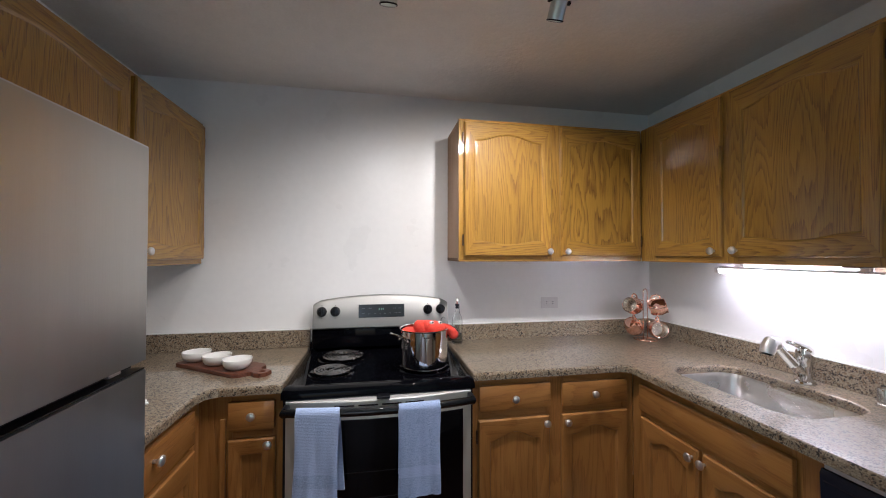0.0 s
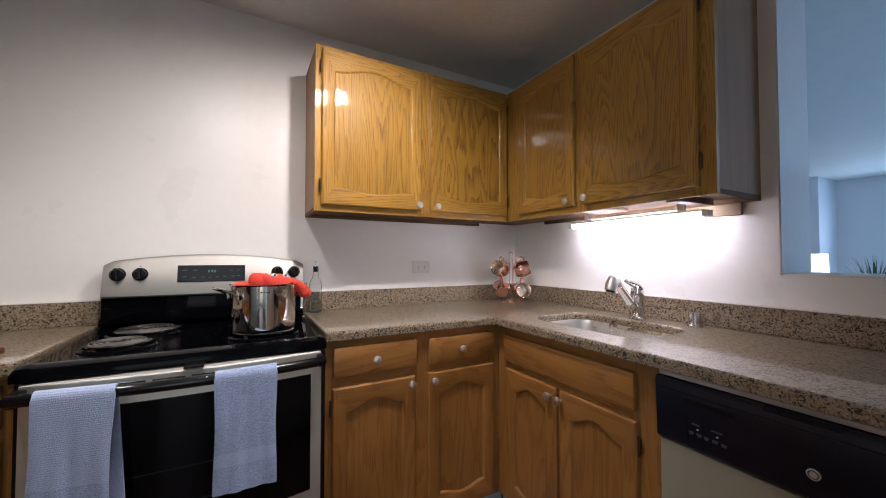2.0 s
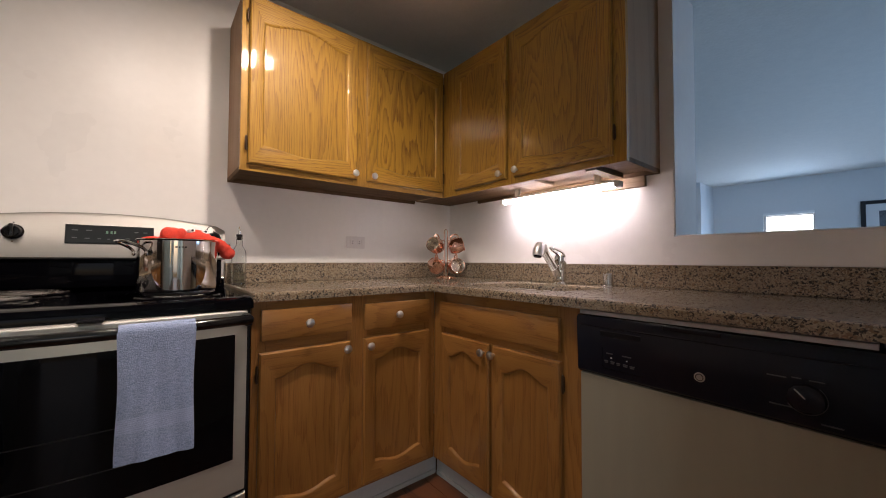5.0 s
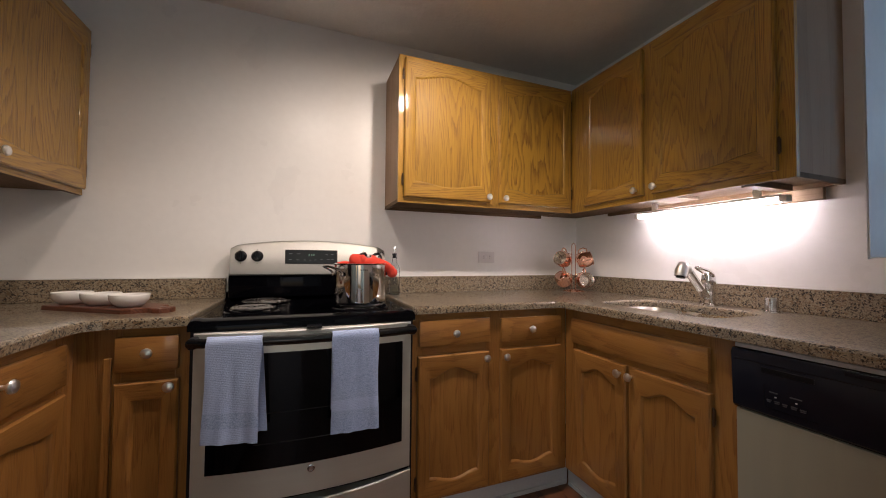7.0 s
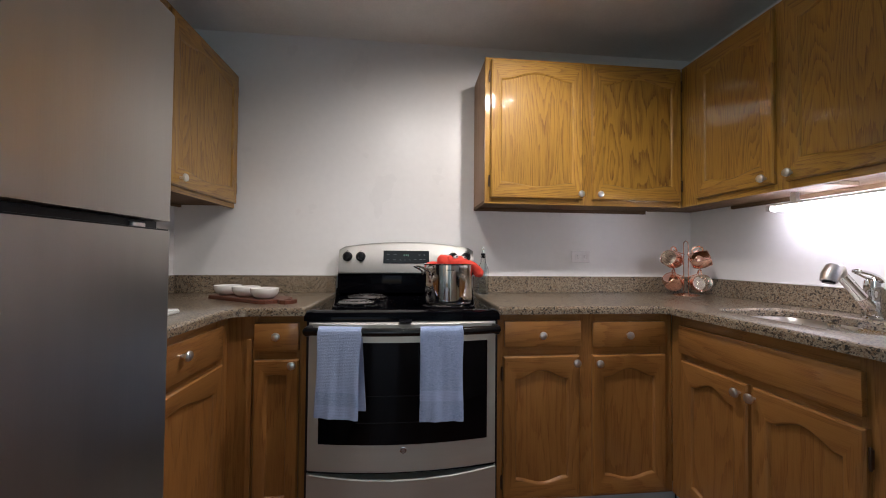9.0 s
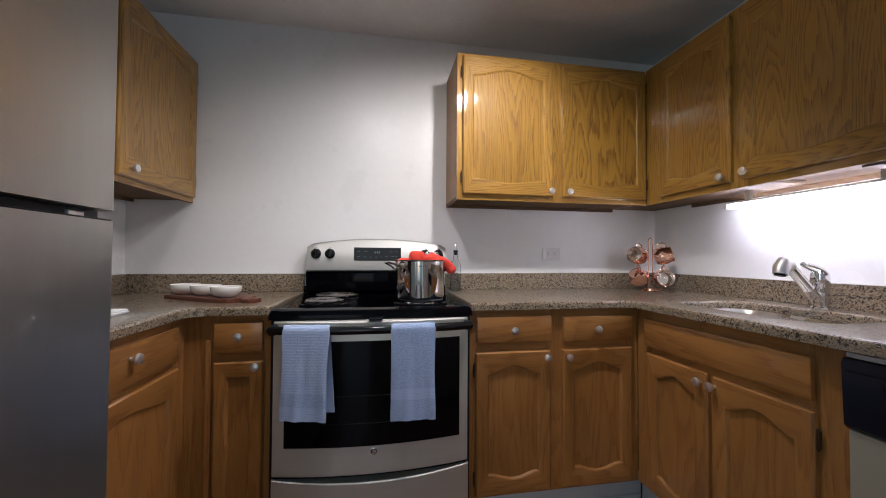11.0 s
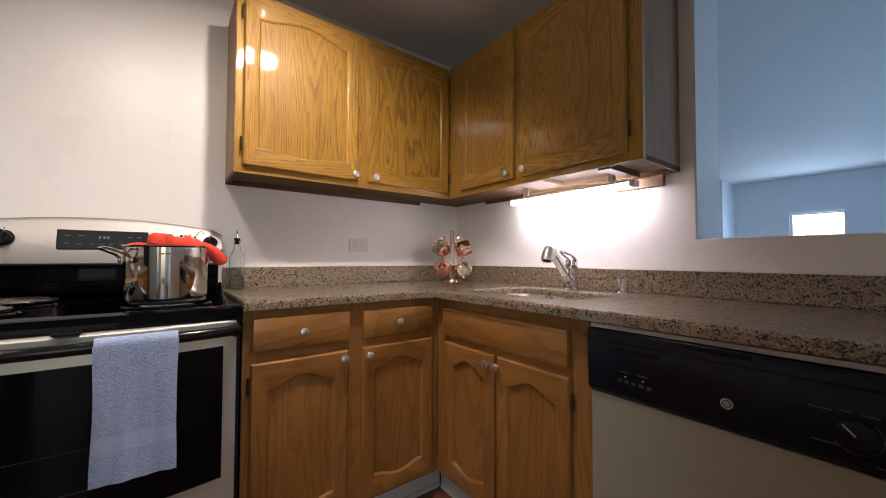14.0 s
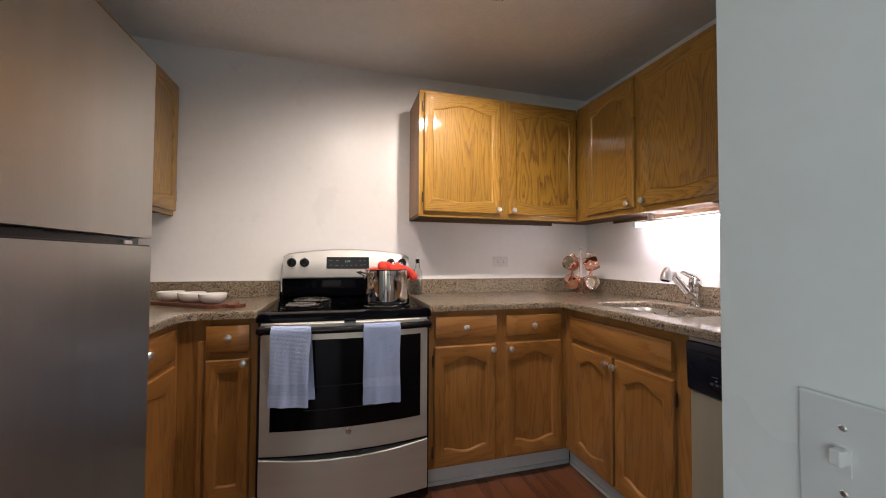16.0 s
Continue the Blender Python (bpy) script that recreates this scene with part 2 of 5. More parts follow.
def glow(name, color, strength):
    m = bpy.data.materials.new(name)
    m.use_nodes = True
    b = m.node_tree.nodes["Principled BSDF"]
    b.inputs["Base Color"].default_value = (0.8, 0.8, 0.8, 1)
    b.inputs["Emission Color"].default_value, b.inputs["Emission Strength"].default_value = (*color, 1), strength
    return m


def glass(name, color=(1, 1, 1), rough=0.0):
    m = bpy.data.materials.new(name)
    m.use_nodes = True
    b = m.node_tree.nodes["Principled BSDF"]
    b.inputs["Base Color"].default_value, b.inputs["Roughness"].default_value = (*color, 1), rough
    b.inputs["Transmission Weight"].default_value, b.inputs["IOR"].default_value = 1.0, 1.3
    return m


OAK_L, OAK_D = (0.405, 0.218, 0.031), (0.195, 0.092, 0.019)
BASE_L, BASE_D = (0.360, 0.162, 0.039), (0.240, 0.097, 0.022)
oak = wood("golden_oak", OAK_L, OAK_D, "z")
oak_wild = wood("flamed_oak", OAK_L, (0.125, 0.052, 0.012), "z", rings=9, figure=8.5, jagged=0.07, along=0.22, pores=0.6)
oak_x = wood("golden_oak_cross", OAK_L, OAK_D, "x")
oak_low = wood("base_oak", BASE_L, BASE_D, "z", rings=13, pores=0.75, jagged=0.06, along=0.15)
oak_low_x = wood("base_oak_cross", BASE_L, BASE_D, "x", rings=13, pores=0.75, jagged=0.06, along=0.15)
oak_dull = wood("oak_side", (0.36, 0.245, 0.160), (0.29, 0.19, 0.12), "z", 0.6, 0.05, spec=0.15, rings=6, coat_rough=0.35)
# oak darkened for undersides: the shade below the cabinets is in its colour
oak_under_shade = wood("oak_shaded_underside", (0.135, 0.082, 0.042), (0.085, 0.047, 0.022), "x", 0.7, 0.0, rings=10, coat_rough=0.35, spec=0.2)
strip_wood = wood("planed_strip", (0.27, 0.195, 0.130), (0.20, 0.14, 0.09), "x", 0.7, 0.0, rings=8, spec=0.2)
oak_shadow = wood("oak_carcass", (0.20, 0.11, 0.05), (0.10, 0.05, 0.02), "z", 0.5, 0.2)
board_wood = wood("acacia", (0.15, 0.052, 0.027), (0.06, 0.02, 0.012), "x", 0.45, 0.2)
plank_wood = wood("floor_laminate", (0.17, 0.062, 0.026), (0.06, 0.02, 0.009), "y", 0.34, 0.3, rings=5)
stone = granite("granite")
paint = mat("wall_paint", (0.845, 0.83, 0.80), 0.31, vary=0.025, scale=3, bump=0.12, bump_scale=55, spec=0.30)
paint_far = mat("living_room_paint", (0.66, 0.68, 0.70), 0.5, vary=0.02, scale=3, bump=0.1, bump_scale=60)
ceil_paint = mat("ceiling_texture", (0.80, 0.78, 0.74), 0.8, vary=0.05, scale=14, bump=1.0, bump_scale=48)
white_trim = mat("toe_kick_paint", (0.62, 0.62, 0.61), 0.5, vary=0.06, scale=9)
caulk = mat("caulk", (0.80, 0.79, 0.76), 0.5)
steel = mat("brushed_steel", (0.64, 0.65, 0.60), 0.42, 0.68, vary=0.06, scale=3, bump=0.12, bump_scale=220, stretch=(0.06, 1, 1))
steel_v = mat("fridge_steel", (0.42, 0.41, 0.385), 0.40, 1.0, vary=0.05, scale=2.5, bump=0.10, bump_scale=260, stretch=(1, 1, 0.05))
door_edge = mat("door_edge", (0.50, 0.49, 0.46), 0.5, 0.3, vary=0.05, scale=6)
console_steel = mat("console_steel", (0.33, 0.32, 0.30), 0.42, 0.95, vary=0.05, scale=3, bump=0.10, bump_scale=220, stretch=(0.06, 1, 1))
chrome = mat("chrome", (0.78, 0.77, 0.76), 0.06, 1.0)
pot_steel = mat("polished_steel", (0.70, 0.68, 0.66), 0.07, 1.0)
nickel = mat("satin_nickel", (0.84, 0.82, 0.80), 0.36, 1.0, vary=0.08, scale=120)
cap_steel = mat("cap_steel", (0.66, 0.64, 0.62), 0.22, 1.0, bump=0.1, bump_scale=200, stretch=(1, 1, 0.1))
sink_steel = mat("sink_steel", (0.70, 0.68, 0.65), 0.28, 0.9, vary=0.05, scale=5)
enamel = mat("black_enamel", (0.002, 0.002, 0.003), 0.05, spec=0.09)
knob_black = mat("glossy_black_knob", (0.006, 0.006, 0.007), 0.14, spec=0.5)
black = mat("black_plastic", (0.008, 0.008, 0.010), 0.28, bump=0.05, bump_scale=400, spec=0.25)
navy_black = mat("panel_black", (0.007, 0.008, 0.015), 0.22, spec=0.3)
oven_glass = mat("oven_glass", (0.003, 0.003, 0.004), 0.05, spec=0.2)
display_glass = mat("display_glass", (0.02, 0.02, 0.021), 0.16, spec=0.7)
rack_wire = mat("rack_wire", (0.035, 0.034, 0.033), 0.4, 0.6)
iron = mat("coil_iron", (0.20, 0.19, 0.185), 0.24, 0.85, vary=0.15, scale=30)
door_metal = mat("dishwasher_door", (0.37, 0.34, 0.26), 0.48, 0.10, vary=0.04, scale=4, bump=0.08, bump_scale=160, stretch=(1, 1, 0.1))
light_strip = mat("aluminium_strip", (0.52, 0.52, 0.52), 0.4, 0.5)
print_grey = mat("printed_marks", (0.075, 0.075, 0.08), 0.5)
green_digit = mat("clock_digits", (0.10, 0.20, 0.14), 0.4)
copper = mat("hammered_copper", (0.94, 0.58, 0.45), 0.09, 1.0, bump=0.4, bump_scale=75)
napkin = mat("napkin_paper", (0.80, 0.80, 0.79), 0.8, bump=0.2, bump_scale=300)
copper_wire = mat("copper_wire", (0.85, 0.54, 0.41), 0.2, 1.0)
mug_inside = mat("mug_tin", (0.74, 0.66, 0.58), 0.25, 1.0)
ceramic = mat("white_ceramic", (0.82, 0.80, 0.76), 0.18, coat=0.4)
plush = mat("red_plush", (0.74, 0.062, 0.035), 0.9, vary=0.15, scale=50, bump=0.8, bump_scale=260)
eye_white = mat("toy_white", (0.75, 0.74, 0.72), 0.35)
blue_rib = cloth("blue_rib_towel", (0.50, 0.60, 0.85), (0.27, 0.35, 0.58), 1.0)
blue_terry = cloth("blue_terry_towel", (0.46, 0.56, 0.81), (0.17, 0.24, 0.44))
plate_white = mat("switch_plastic", (0.74, 0.71, 0.69), 0.28)
hinge_metal = mat("dark_bronze", (0.10, 0.062, 0.040), 0.35, 0.8)
bottle_glass = glass("bottle_glass", (0.99, 1.0, 0.99))
oil = glass("oil", (0.96, 0.97, 0.86))
tube_glow = glow("tube_glow", (1.0, 0.89, 0.91), 64.0)
fixture_white = mat("fixture_white", (0.72, 0.70, 0.66), 0.4)
shade_glow = glow("lampshade_lit", (1.0, 0.96, 0.88), 2.2)
sky_glow = glow("bright_sky", (0.86, 0.94, 1.0), 5.0)
blind_mat = mat("blind_slats", (0.78, 0.80, 0.82), 0.5)
leaf = mat("leaf", (0.045, 0.085, 0.035), 0.5, vary=0.3, scale=20)
dark_fabric = mat("dark_upholstery", (0.02, 0.024, 0.035), 0.7, vary=0.2, scale=30)
frame_black = mat("frame_black", (0.012, 0.012, 0.015), 0.35)
mat_white = mat("picture_mat", (0.74, 0.75, 0.76), 0.6)
print_dark = mat("print_ink", (0.10, 0.11, 0.13), 0.5, vary=0.9, scale=9)
carpet = mat("carpet", (0.33, 0.30, 0.27), 0.95, vary=0.15, scale=60)
bulb = glow("bulb", WARM, 5.0)


# ---- mesh helpers ----
def part(name, bm, material, parent=None, label="", m=None, smooth=False):
    me = bpy.data.meshes.new(name)
    bmesh.ops.recalc_face_normals(bm, faces=bm.faces[:])
    if smooth:
        for f in bm.faces:
            f.smooth = True
        for e in bm.edges:
            if len(e.link_faces) == 2 and e.calc_face_angle(0) > 0.6:
                e.smooth = False
    bm.to_mesh(me)
    bm.free()
    for one in (material if isinstance(material, (list, tuple)) else [material]):
        me.materials.append(one)
    ob = new(name, me)
    if parent is not None:
        ob.parent = parent
    if m is not None:
        ob.matrix_local = m
    if label:
        ob["label"] = label
    return ob


def thing(name, m, label, category, group="", kind=""):
    ob = new(name)
    ob.empty_display_size = 0.1
    ob.matrix_world = m
    return tagged(ob, label, category, group, kind)


def add_box(bm, x0, x1, y0, y1, z0, z1, bevel=0.0, mi=0):
    vs = [bm.verts.new(p) for p in ((x0, y0, z0), (x1, y0, z0), (x1, y1, z0), (x0, y1, z0), (x0, y0, z1), (x1, y0, z1), (x1, y1, z1), (x0, y1, z1))]
    fs = [bm.faces.new([vs[i] for i in q]) for q in ((3, 2, 1, 0), (4, 5, 6, 7), (0, 1, 5, 4), (1, 2, 6, 5), (2, 3, 7, 6), (3, 0, 4, 7))]
    for f in fs:
        f.material_index = mi
    if bevel:
        es = list({e for f in fs for e in f.edges})
        bmesh.ops.bevel(bm, geom=es, offset=bevel, segments=2, affect="EDGES", profile=0.5)
    return bm


def box(x0, x1, y0, y1, z0, z1, bevel=0.0):
    return add_box(bmesh.new(), min(x0, x1), max(x0, x1), min(y0, y1), max(y0, y1), min(z0, z1), max(z0, z1), bevel)


def add_lathe(bm, profile, m=Matrix(), n=28, mi=0, close=True):
    """profile: (radius, height) pairs turned about local z."""
    rings = []
    for r, h in profile:
        rings.append([bm.verts.new(m @ Vector((r * math.cos(2 * math.pi * k / n), r * math.sin(2 * math.pi * k / n), h))) for k in range(n)] if r > 1e-6 else [bm.verts.new(m @ Vector((0, 0, h)))])
    for a, b in zip(rings, rings[1:]):
        for k in range(n):
            j = (k + 1) % n
            q = [a[k % len(a)], a[j % len(a)], b[j % len(b)], b[k % len(b)]]
            q = [v for i, v in enumerate(q) if v not in q[:i]]
            if len(q) > 2:
                bm.faces.new(q).material_index = mi
    if close:
        for ring in (rings[0], rings[-1]):
            if len(ring) > 2:
                bm.faces.new(ring).material_index = mi
    return bm


def lathe(profile, m=Matrix(), n=28, close=True):
    return add_lathe(bmesh.new(), profile, m, n, 0, close)


def add_tube(bm, pts, radius, n=10, mi=0, caps=True):
    """A round bar along points; radius may be a list."""
    pts = [Vector(p) for p in pts]
    rs = radius if isinstance(radius, (list, tuple)) else [radius] * len(pts)
    rings, up = [], None
    for i, p in enumerate(pts):
        d = (pts[min(i + 1, len(pts) - 1)] - pts[max(i - 1, 0)]).normalized()
        if up is None:
            up = Vector((0, 0, 1)) if abs(d.z) < 0.9 else Vector((1, 0, 0))
        s = d.cross(up).normalized()
        up = s.cross(d).normalized()
        rings.append([bm.verts.new(p + rs[i] * (math.cos(2 * math.pi * k / n) * s + math.sin(2 * math.pi * k / n) * up)) for k in range(n)])
    for a, b in zip(rings, rings[1:]):
        for k in range(n):
            bm.faces.new((a[k], a[(k + 1) % n], b[(k + 1) % n], b[k])).material_index = mi
    if caps:
        for r in (rings[0], rings[-1]):
            bm.faces.new(r).material_index = mi
    return bm


def tube(pts, radius, n=10):
    return add_tube(bmesh.new(), pts, radius, n)


def offset_loop(pts, d):
    """A closed counter-clockwise loop moved inwards by d."""
    out, n = [], len(pts)
    for i in range(n):
        a, b, c = Vector(pts[i - 1]), Vector(pts[i]), Vector(pts[(i + 1) % n])
        u, v = (b - a).normalized(), (c - b).normalized()
        na, nb = Vector((-u.y, u.x)), Vector((-v.y, v.x))
        k = na + nb
        out.append(b + k * (d / max(0.3, k.dot(na))))
    return [(p.x, p.y) for p in out]


def slab(outer, hole, z0, z1, r):
    """A stone slab with eased edges and maybe a cut-out; outer runs counter-clockwise, hole clockwise."""
    bm = bmesh.new()

    def ring(pts, z):
        return [bm.verts.new((x, y, z)) for x, y in pts]

    def skin(a, b):
        for k in range(len(a)):
            j = (k + 1) % len(a)
            bm.faces.new((a[k], a[j], b[j], b[k]))

    tops, bottoms = [], []
    for pts in [outer] + ([hole] if hole else []):
        a, b, c, d = ring(offset_loop(pts, r), z1), ring(offset_loop(pts, r * 0.3), z1 - r * 0.3), ring(pts, z1 - r), ring(pts, z0)
        skin(b, a), skin(c, b), skin(d, c)
        tops.append(a), bottoms.append(d)
    for loops in (tops, bottoms):
        es = []
        for loop in loops:
            for k in range(len(loop)):
                e = bm.edges.get((loop[k], loop[(k + 1) % len(loop)]))
                es.append(e or bm.edges.new((loop[k], loop[(k + 1) % len(loop)])))
        bmesh.ops.triangle_fill(bm, edges=es, use_beauty=True)
    return bm


def rounded_rect(x0, x1, y0, y1, r, n=6):
    pts = []
    for cx, cy, a0 in ((x1 - r, y1 - r, 0), (x0 + r, y1 - r, 90), (x0 + r, y0 + r, 180), (x1 - r, y0 + r, 270)):
        for k in range(n + 1):
            a = radians(a0 + 90 * k / n)
            pts.append((cx + r * math.cos(a), cy + r * math.sin(a)))
    return pts


# ---- structure ----
def wall(name, x0, x1, y0, y1, z0, z1, material, label):
    return tagged(part(name, box(x0, x1, y0, y1, z0, z1), material), label, "wall", kind="structure")


wall("wall_back", -0.97, 2.24, 0.0, 0.12, 0, CEIL, paint, "semi-gloss white painted wall behind the range")
wl = box(-0.97, -0.87, -2.8, 0.0, 0, CEIL)
add_box(wl, -0.97, -0.87, -4.6, -4.0, 0, CEIL)
add_box(wl, -0.97, -0.87, -4.0, -2.8, 0, 0.55)
add_box(wl, -0.97, -0.87, -4.0, -2.8, 2.15, CEIL)
tagged(part("wall_left", wl, paint), "white painted wall behind the refrigerator", "wall", kind="structure")
# the right wall with its pass-through
PJ, SILL, HEAD, WT = -1.41, 1.134, 2.20, 0.26
wr = box(2.14, 2.14 + WT, PJ, 0.0, 0, CEIL)
add_box(wr, 2.14, 2.14 + WT, -2.14, PJ, 0, SILL)
add_box(wr, 2.14, 2.14 + WT, -2.14, PJ, HEAD, CEIL)
tagged(part("wall_right", wr, paint), "white wall with a wide pass-through opening to the living room", "wall", kind="structure")
wall("wall_end", 0.80, 2.14, -2.14, -2.004, 0, CEIL, paint, "white wall closing the end of the counter")
wall("wall_hall", 0.80, 0.92, -4.6, -2.14, 0, CEIL, paint, "white hall wall with a light switch")
we = box(-0.97, -0.68, -4.72, -4.6, 0, CEIL)
add_box(we, 0.18, 0.92, -4.72, -4.6, 0, CEIL)
add_box(we, -0.68, 0.18, -4.72, -4.6, 2.12, CEIL)
tagged(part("wall_entry", we, paint), "white wall with an open doorway at the end of the hall", "wall", kind="structure")
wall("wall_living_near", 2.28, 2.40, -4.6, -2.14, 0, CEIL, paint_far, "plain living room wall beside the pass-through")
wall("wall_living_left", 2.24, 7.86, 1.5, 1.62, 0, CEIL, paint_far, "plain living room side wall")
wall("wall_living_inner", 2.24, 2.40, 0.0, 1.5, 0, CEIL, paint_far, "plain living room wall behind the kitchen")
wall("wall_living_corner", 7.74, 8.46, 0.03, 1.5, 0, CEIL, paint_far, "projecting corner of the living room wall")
WY0, WY1, WZ0, WZ1 = -1.262, -0.65, 0.62, 1.80
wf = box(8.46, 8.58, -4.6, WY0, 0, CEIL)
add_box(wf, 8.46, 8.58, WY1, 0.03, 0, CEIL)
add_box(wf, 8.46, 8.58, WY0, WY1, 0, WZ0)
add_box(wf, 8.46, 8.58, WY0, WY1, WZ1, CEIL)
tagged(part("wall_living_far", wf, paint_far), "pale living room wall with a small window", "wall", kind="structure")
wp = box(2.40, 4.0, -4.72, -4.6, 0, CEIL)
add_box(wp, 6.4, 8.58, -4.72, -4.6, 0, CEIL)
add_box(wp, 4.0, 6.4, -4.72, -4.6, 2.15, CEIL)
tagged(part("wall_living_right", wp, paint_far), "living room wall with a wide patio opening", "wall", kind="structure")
tagged(part("ceiling", box(-0.97, 8.58, -4.72, 1.62, CEIL, CEIL + 0.1), ceil_paint), "white ceiling with a light knockdown texture", "ceiling", kind="structure")
floor = tagged(part("floor", box(-0.97, 2.24, -4.72, 0.12, -0.1, -0.012), mat("subfloor", (0.05, 0.03, 0.02), 0.8)), "dark reddish-brown wood plank floor", "floor", kind="structure")
tagged(part("floor_living", box(2.24, 8.58, -4.72, 1.62, -0.1, 0.0), carpet), "beige carpet in the living room", "floor", kind="structure")

# toe kicks, with a white moulding at the floor
tk = box(0.77, 1.61, -0.53, -0.515, 0, 0.112)
add_box(tk, 0.77, 1.60, -0.54, -0.53, 0, 0.018)
tagged(part("baseboard", tk, white_trim), "worn pale grey painted toe kick under the cabinets", "baseboard", kind="structure")
tk = box(1.61, 1.625, -1.345, -0.54, 0, 0.112)
add_box(tk, 1.60, 1.61, -1.345, -0.55, 0, 0.018)
tagged(part("baseboard", tk, white_trim), "worn pale grey painted toe kick under the sink cabinet", "baseboard", kind="structure")
tagged(part("baseboard", box(-0.36, 0.0, -0.53, -0.515, 0, 0.112), white_trim), "pale grey painted toe kick beside the range", "baseboard", kind="structure")
tagged(part("baseboard", box(-0.375, -0.36, -1.215, -0.53, 0, 0.112), white_trim), "pale grey painted toe kick by the refrigerator", "baseboard", kind="structure")
tagged(part("trim", box(2.146, 2.396, -2.13, PJ - 0.006, SILL, SILL + 0.006, 0.002), caulk), "white painted ledge of the pass-through", "trim", kind="structure")

gloss_paint = mat("gloss_trim_paint", (0.80, 0.79, 0.77), 0.13, vary=0.03, scale=4, bump=0.10, bump_scale=18, spec=0.5)
tagged(part("trim", box(2.143, 2.397, PJ - 0.005, PJ, SILL + 0.007, HEAD, 0.001), gloss_paint), "glossy white painted jamb of the pass-through", "trim", kind="structure")

# ---- counters ----
sink_hole = rounded_rect(1.645, 1.985, -1.205, -0.69, 0.085)[::-1]
tagged(part("countertop", slab([(0.768, -0.001), (0.768, -0.613), (1.470, -0.613), (1.494, -0.622), (1.506, -0.648), (1.506, -2.002), (2.138, -2.002), (2.138, -0.001)], sink_hole, CT - 0.032, CT, 0.009), stone),
       "polished brown speckled granite countertop with a sink cut-out", "countertop")
tagged(part("countertop", slab([(-0.868, -0.001), (-0.868, -1.200), (-0.283, -1.200), (-0.283, -0.672), (-0.268, -0.632), (-0.232, -0.613), (-0.004, -0.613), (-0.004, -0.001)], None, CT - 0.032, CT, 0.009), stone),
       "polished brown speckled granite countertop in the corner beside the range", "countertop")


def backsplash(x0, x1, y0, y1, label):
    ob = tagged(part("backsplash", box(x0, x1, y0, y1, CT, 1.02, 0.003), stone), label, "backsplash")
    part("caulk_line", box(x0, x1, y0, y1, 1.0205, 1.0245), caulk, ob, "thin white caulk bead")


backsplash(0.768, 2.138, -0.022, -0.002, "brown speckled granite backsplash against the white wall")
backsplash(2.116, 2.138, -2.002, -0.024, "brown speckled granite backsplash behind the sink")
backsplash(-0.868, -0.004, -0.022, -0.002, "brown speckled granite backsplash in the shaded corner")
backsplash(-0.868, -0.846, -1.200, -0.024, "brown speckled granite backsplash along the side wall")


# ---- cabinet doors ----
def door_mesh(w, h, t, top, bottom, stile=0.058, rail=0.062, deep=0.009):
    """A frame-and-panel door: x across, z up, front towards -y. top and bottom: rise of the arches."""
    bm, n = bmesh.new(), 18

    def arch(u):
        s = min(1, max(0, (u - 0.06) / 0.88))
        return (0.5 - 0.5 * math.cos(2 * math.pi * s)) ** 0.75 if 0 < s < 1 else 0.0

    inner, outer, side = [], [], []
    xa, xb, za, zb = stile, w - stile, rail + bottom, h - rail - top
    for k in range(n):
        u = k / n
        inner.append((xa + (xb - xa) * u, za - bottom * arch(u))), outer.append((w * u, 0)), side.append(1)
    for k in range(4):
        u = k / 4
        inner.append((xb, za + (zb - za) * u)), outer.append((w, h * u)), side.append(0)
    for k in range(n):
        u = k / n
        inner.append((xb + (xa - xb) * u, zb + top * arch(u))), outer.append((w - w * u, h)), side.append(1)
    for k in range(4):
        u = k / 4
        inner.append((xa, zb + (za - zb) * u)), outer.append((0, h - h * u)), side.append(0)
    r1, r2 = offset_loop(inner, -0.0065), offset_loop(inner, -0.003)
    o1 = [(min(max(x, 0.005), w - 0.005), min(max(z, 0.005), h - 0.005)) for x, z in outer]
    loops = [(outer, 0.0), (outer, -t + 0.006), (o1, -t), (r1, -t), (r2, -t + 0.0012), (inner, -t + 0.0045), (offset_loop(inner, 0.003), -t + deep)]
    rings = [[bm.verts.new((x, y, z)) for x, z in pts] for pts, y in loops]
    m = len(inner)
    for a, b in zip(rings, rings[1:]):
        for k in range(m):
            j = (k + 1) % m
            f = bm.faces.new((a[k], a[j], b[j], b[k]))
            f.material_index = side[k]
    bm.faces.new(rings[0][::-1])
    panel = bmesh.new()
    pts = offset_loop(inner, -0.001)
    f = panel.faces.new([panel.verts.new((x, -t + deep - 0.0005, z)) for x, z in pts])
    g = bmesh.ops.extrude_face_region(panel, geom=[f])
    for v in g["geom"]:
        if isinstance(v, bmesh.types.BMVert):
            v.co.y += 0.004
    return bm, panel


KNOB = [(0.0055, 0.0), (0.0055, 0.010), (0.009, 0.013), (0.0155, 0.018), (0.0165, 0.022), (0.0145, 0.027), (0.008, 0.030), (0.0, 0.0305)]


def knob(parent, x, y, z):
    return part("knob", lathe(KNOB, pose(x, y, z, 90), 20), nickel, parent, "satin nickel knob", smooth=True)


def hinge(parent, x, z, y):
    bm = box(x - 0.004, x + 0.004, y - 0.003, y + 0.004, z - 0.024, z + 0.024, 0.0015)
    add_lathe(bm, [(0.0, -0.031), (0.003, -0.029), (0.0038, -0.026), (0.0038, 0.026), (0.003, 0.029), (0.0, 0.031)], pose(x, y - 0.003, z), 10)
    return part("hinge", bm, hinge_metal, parent, "dark bronze hinge")


def frame_woods(cab):
    return (oak_low, oak_low_x) if cab.name.startswith(("base_cabinet", "filler")) else (oak, oak_x)


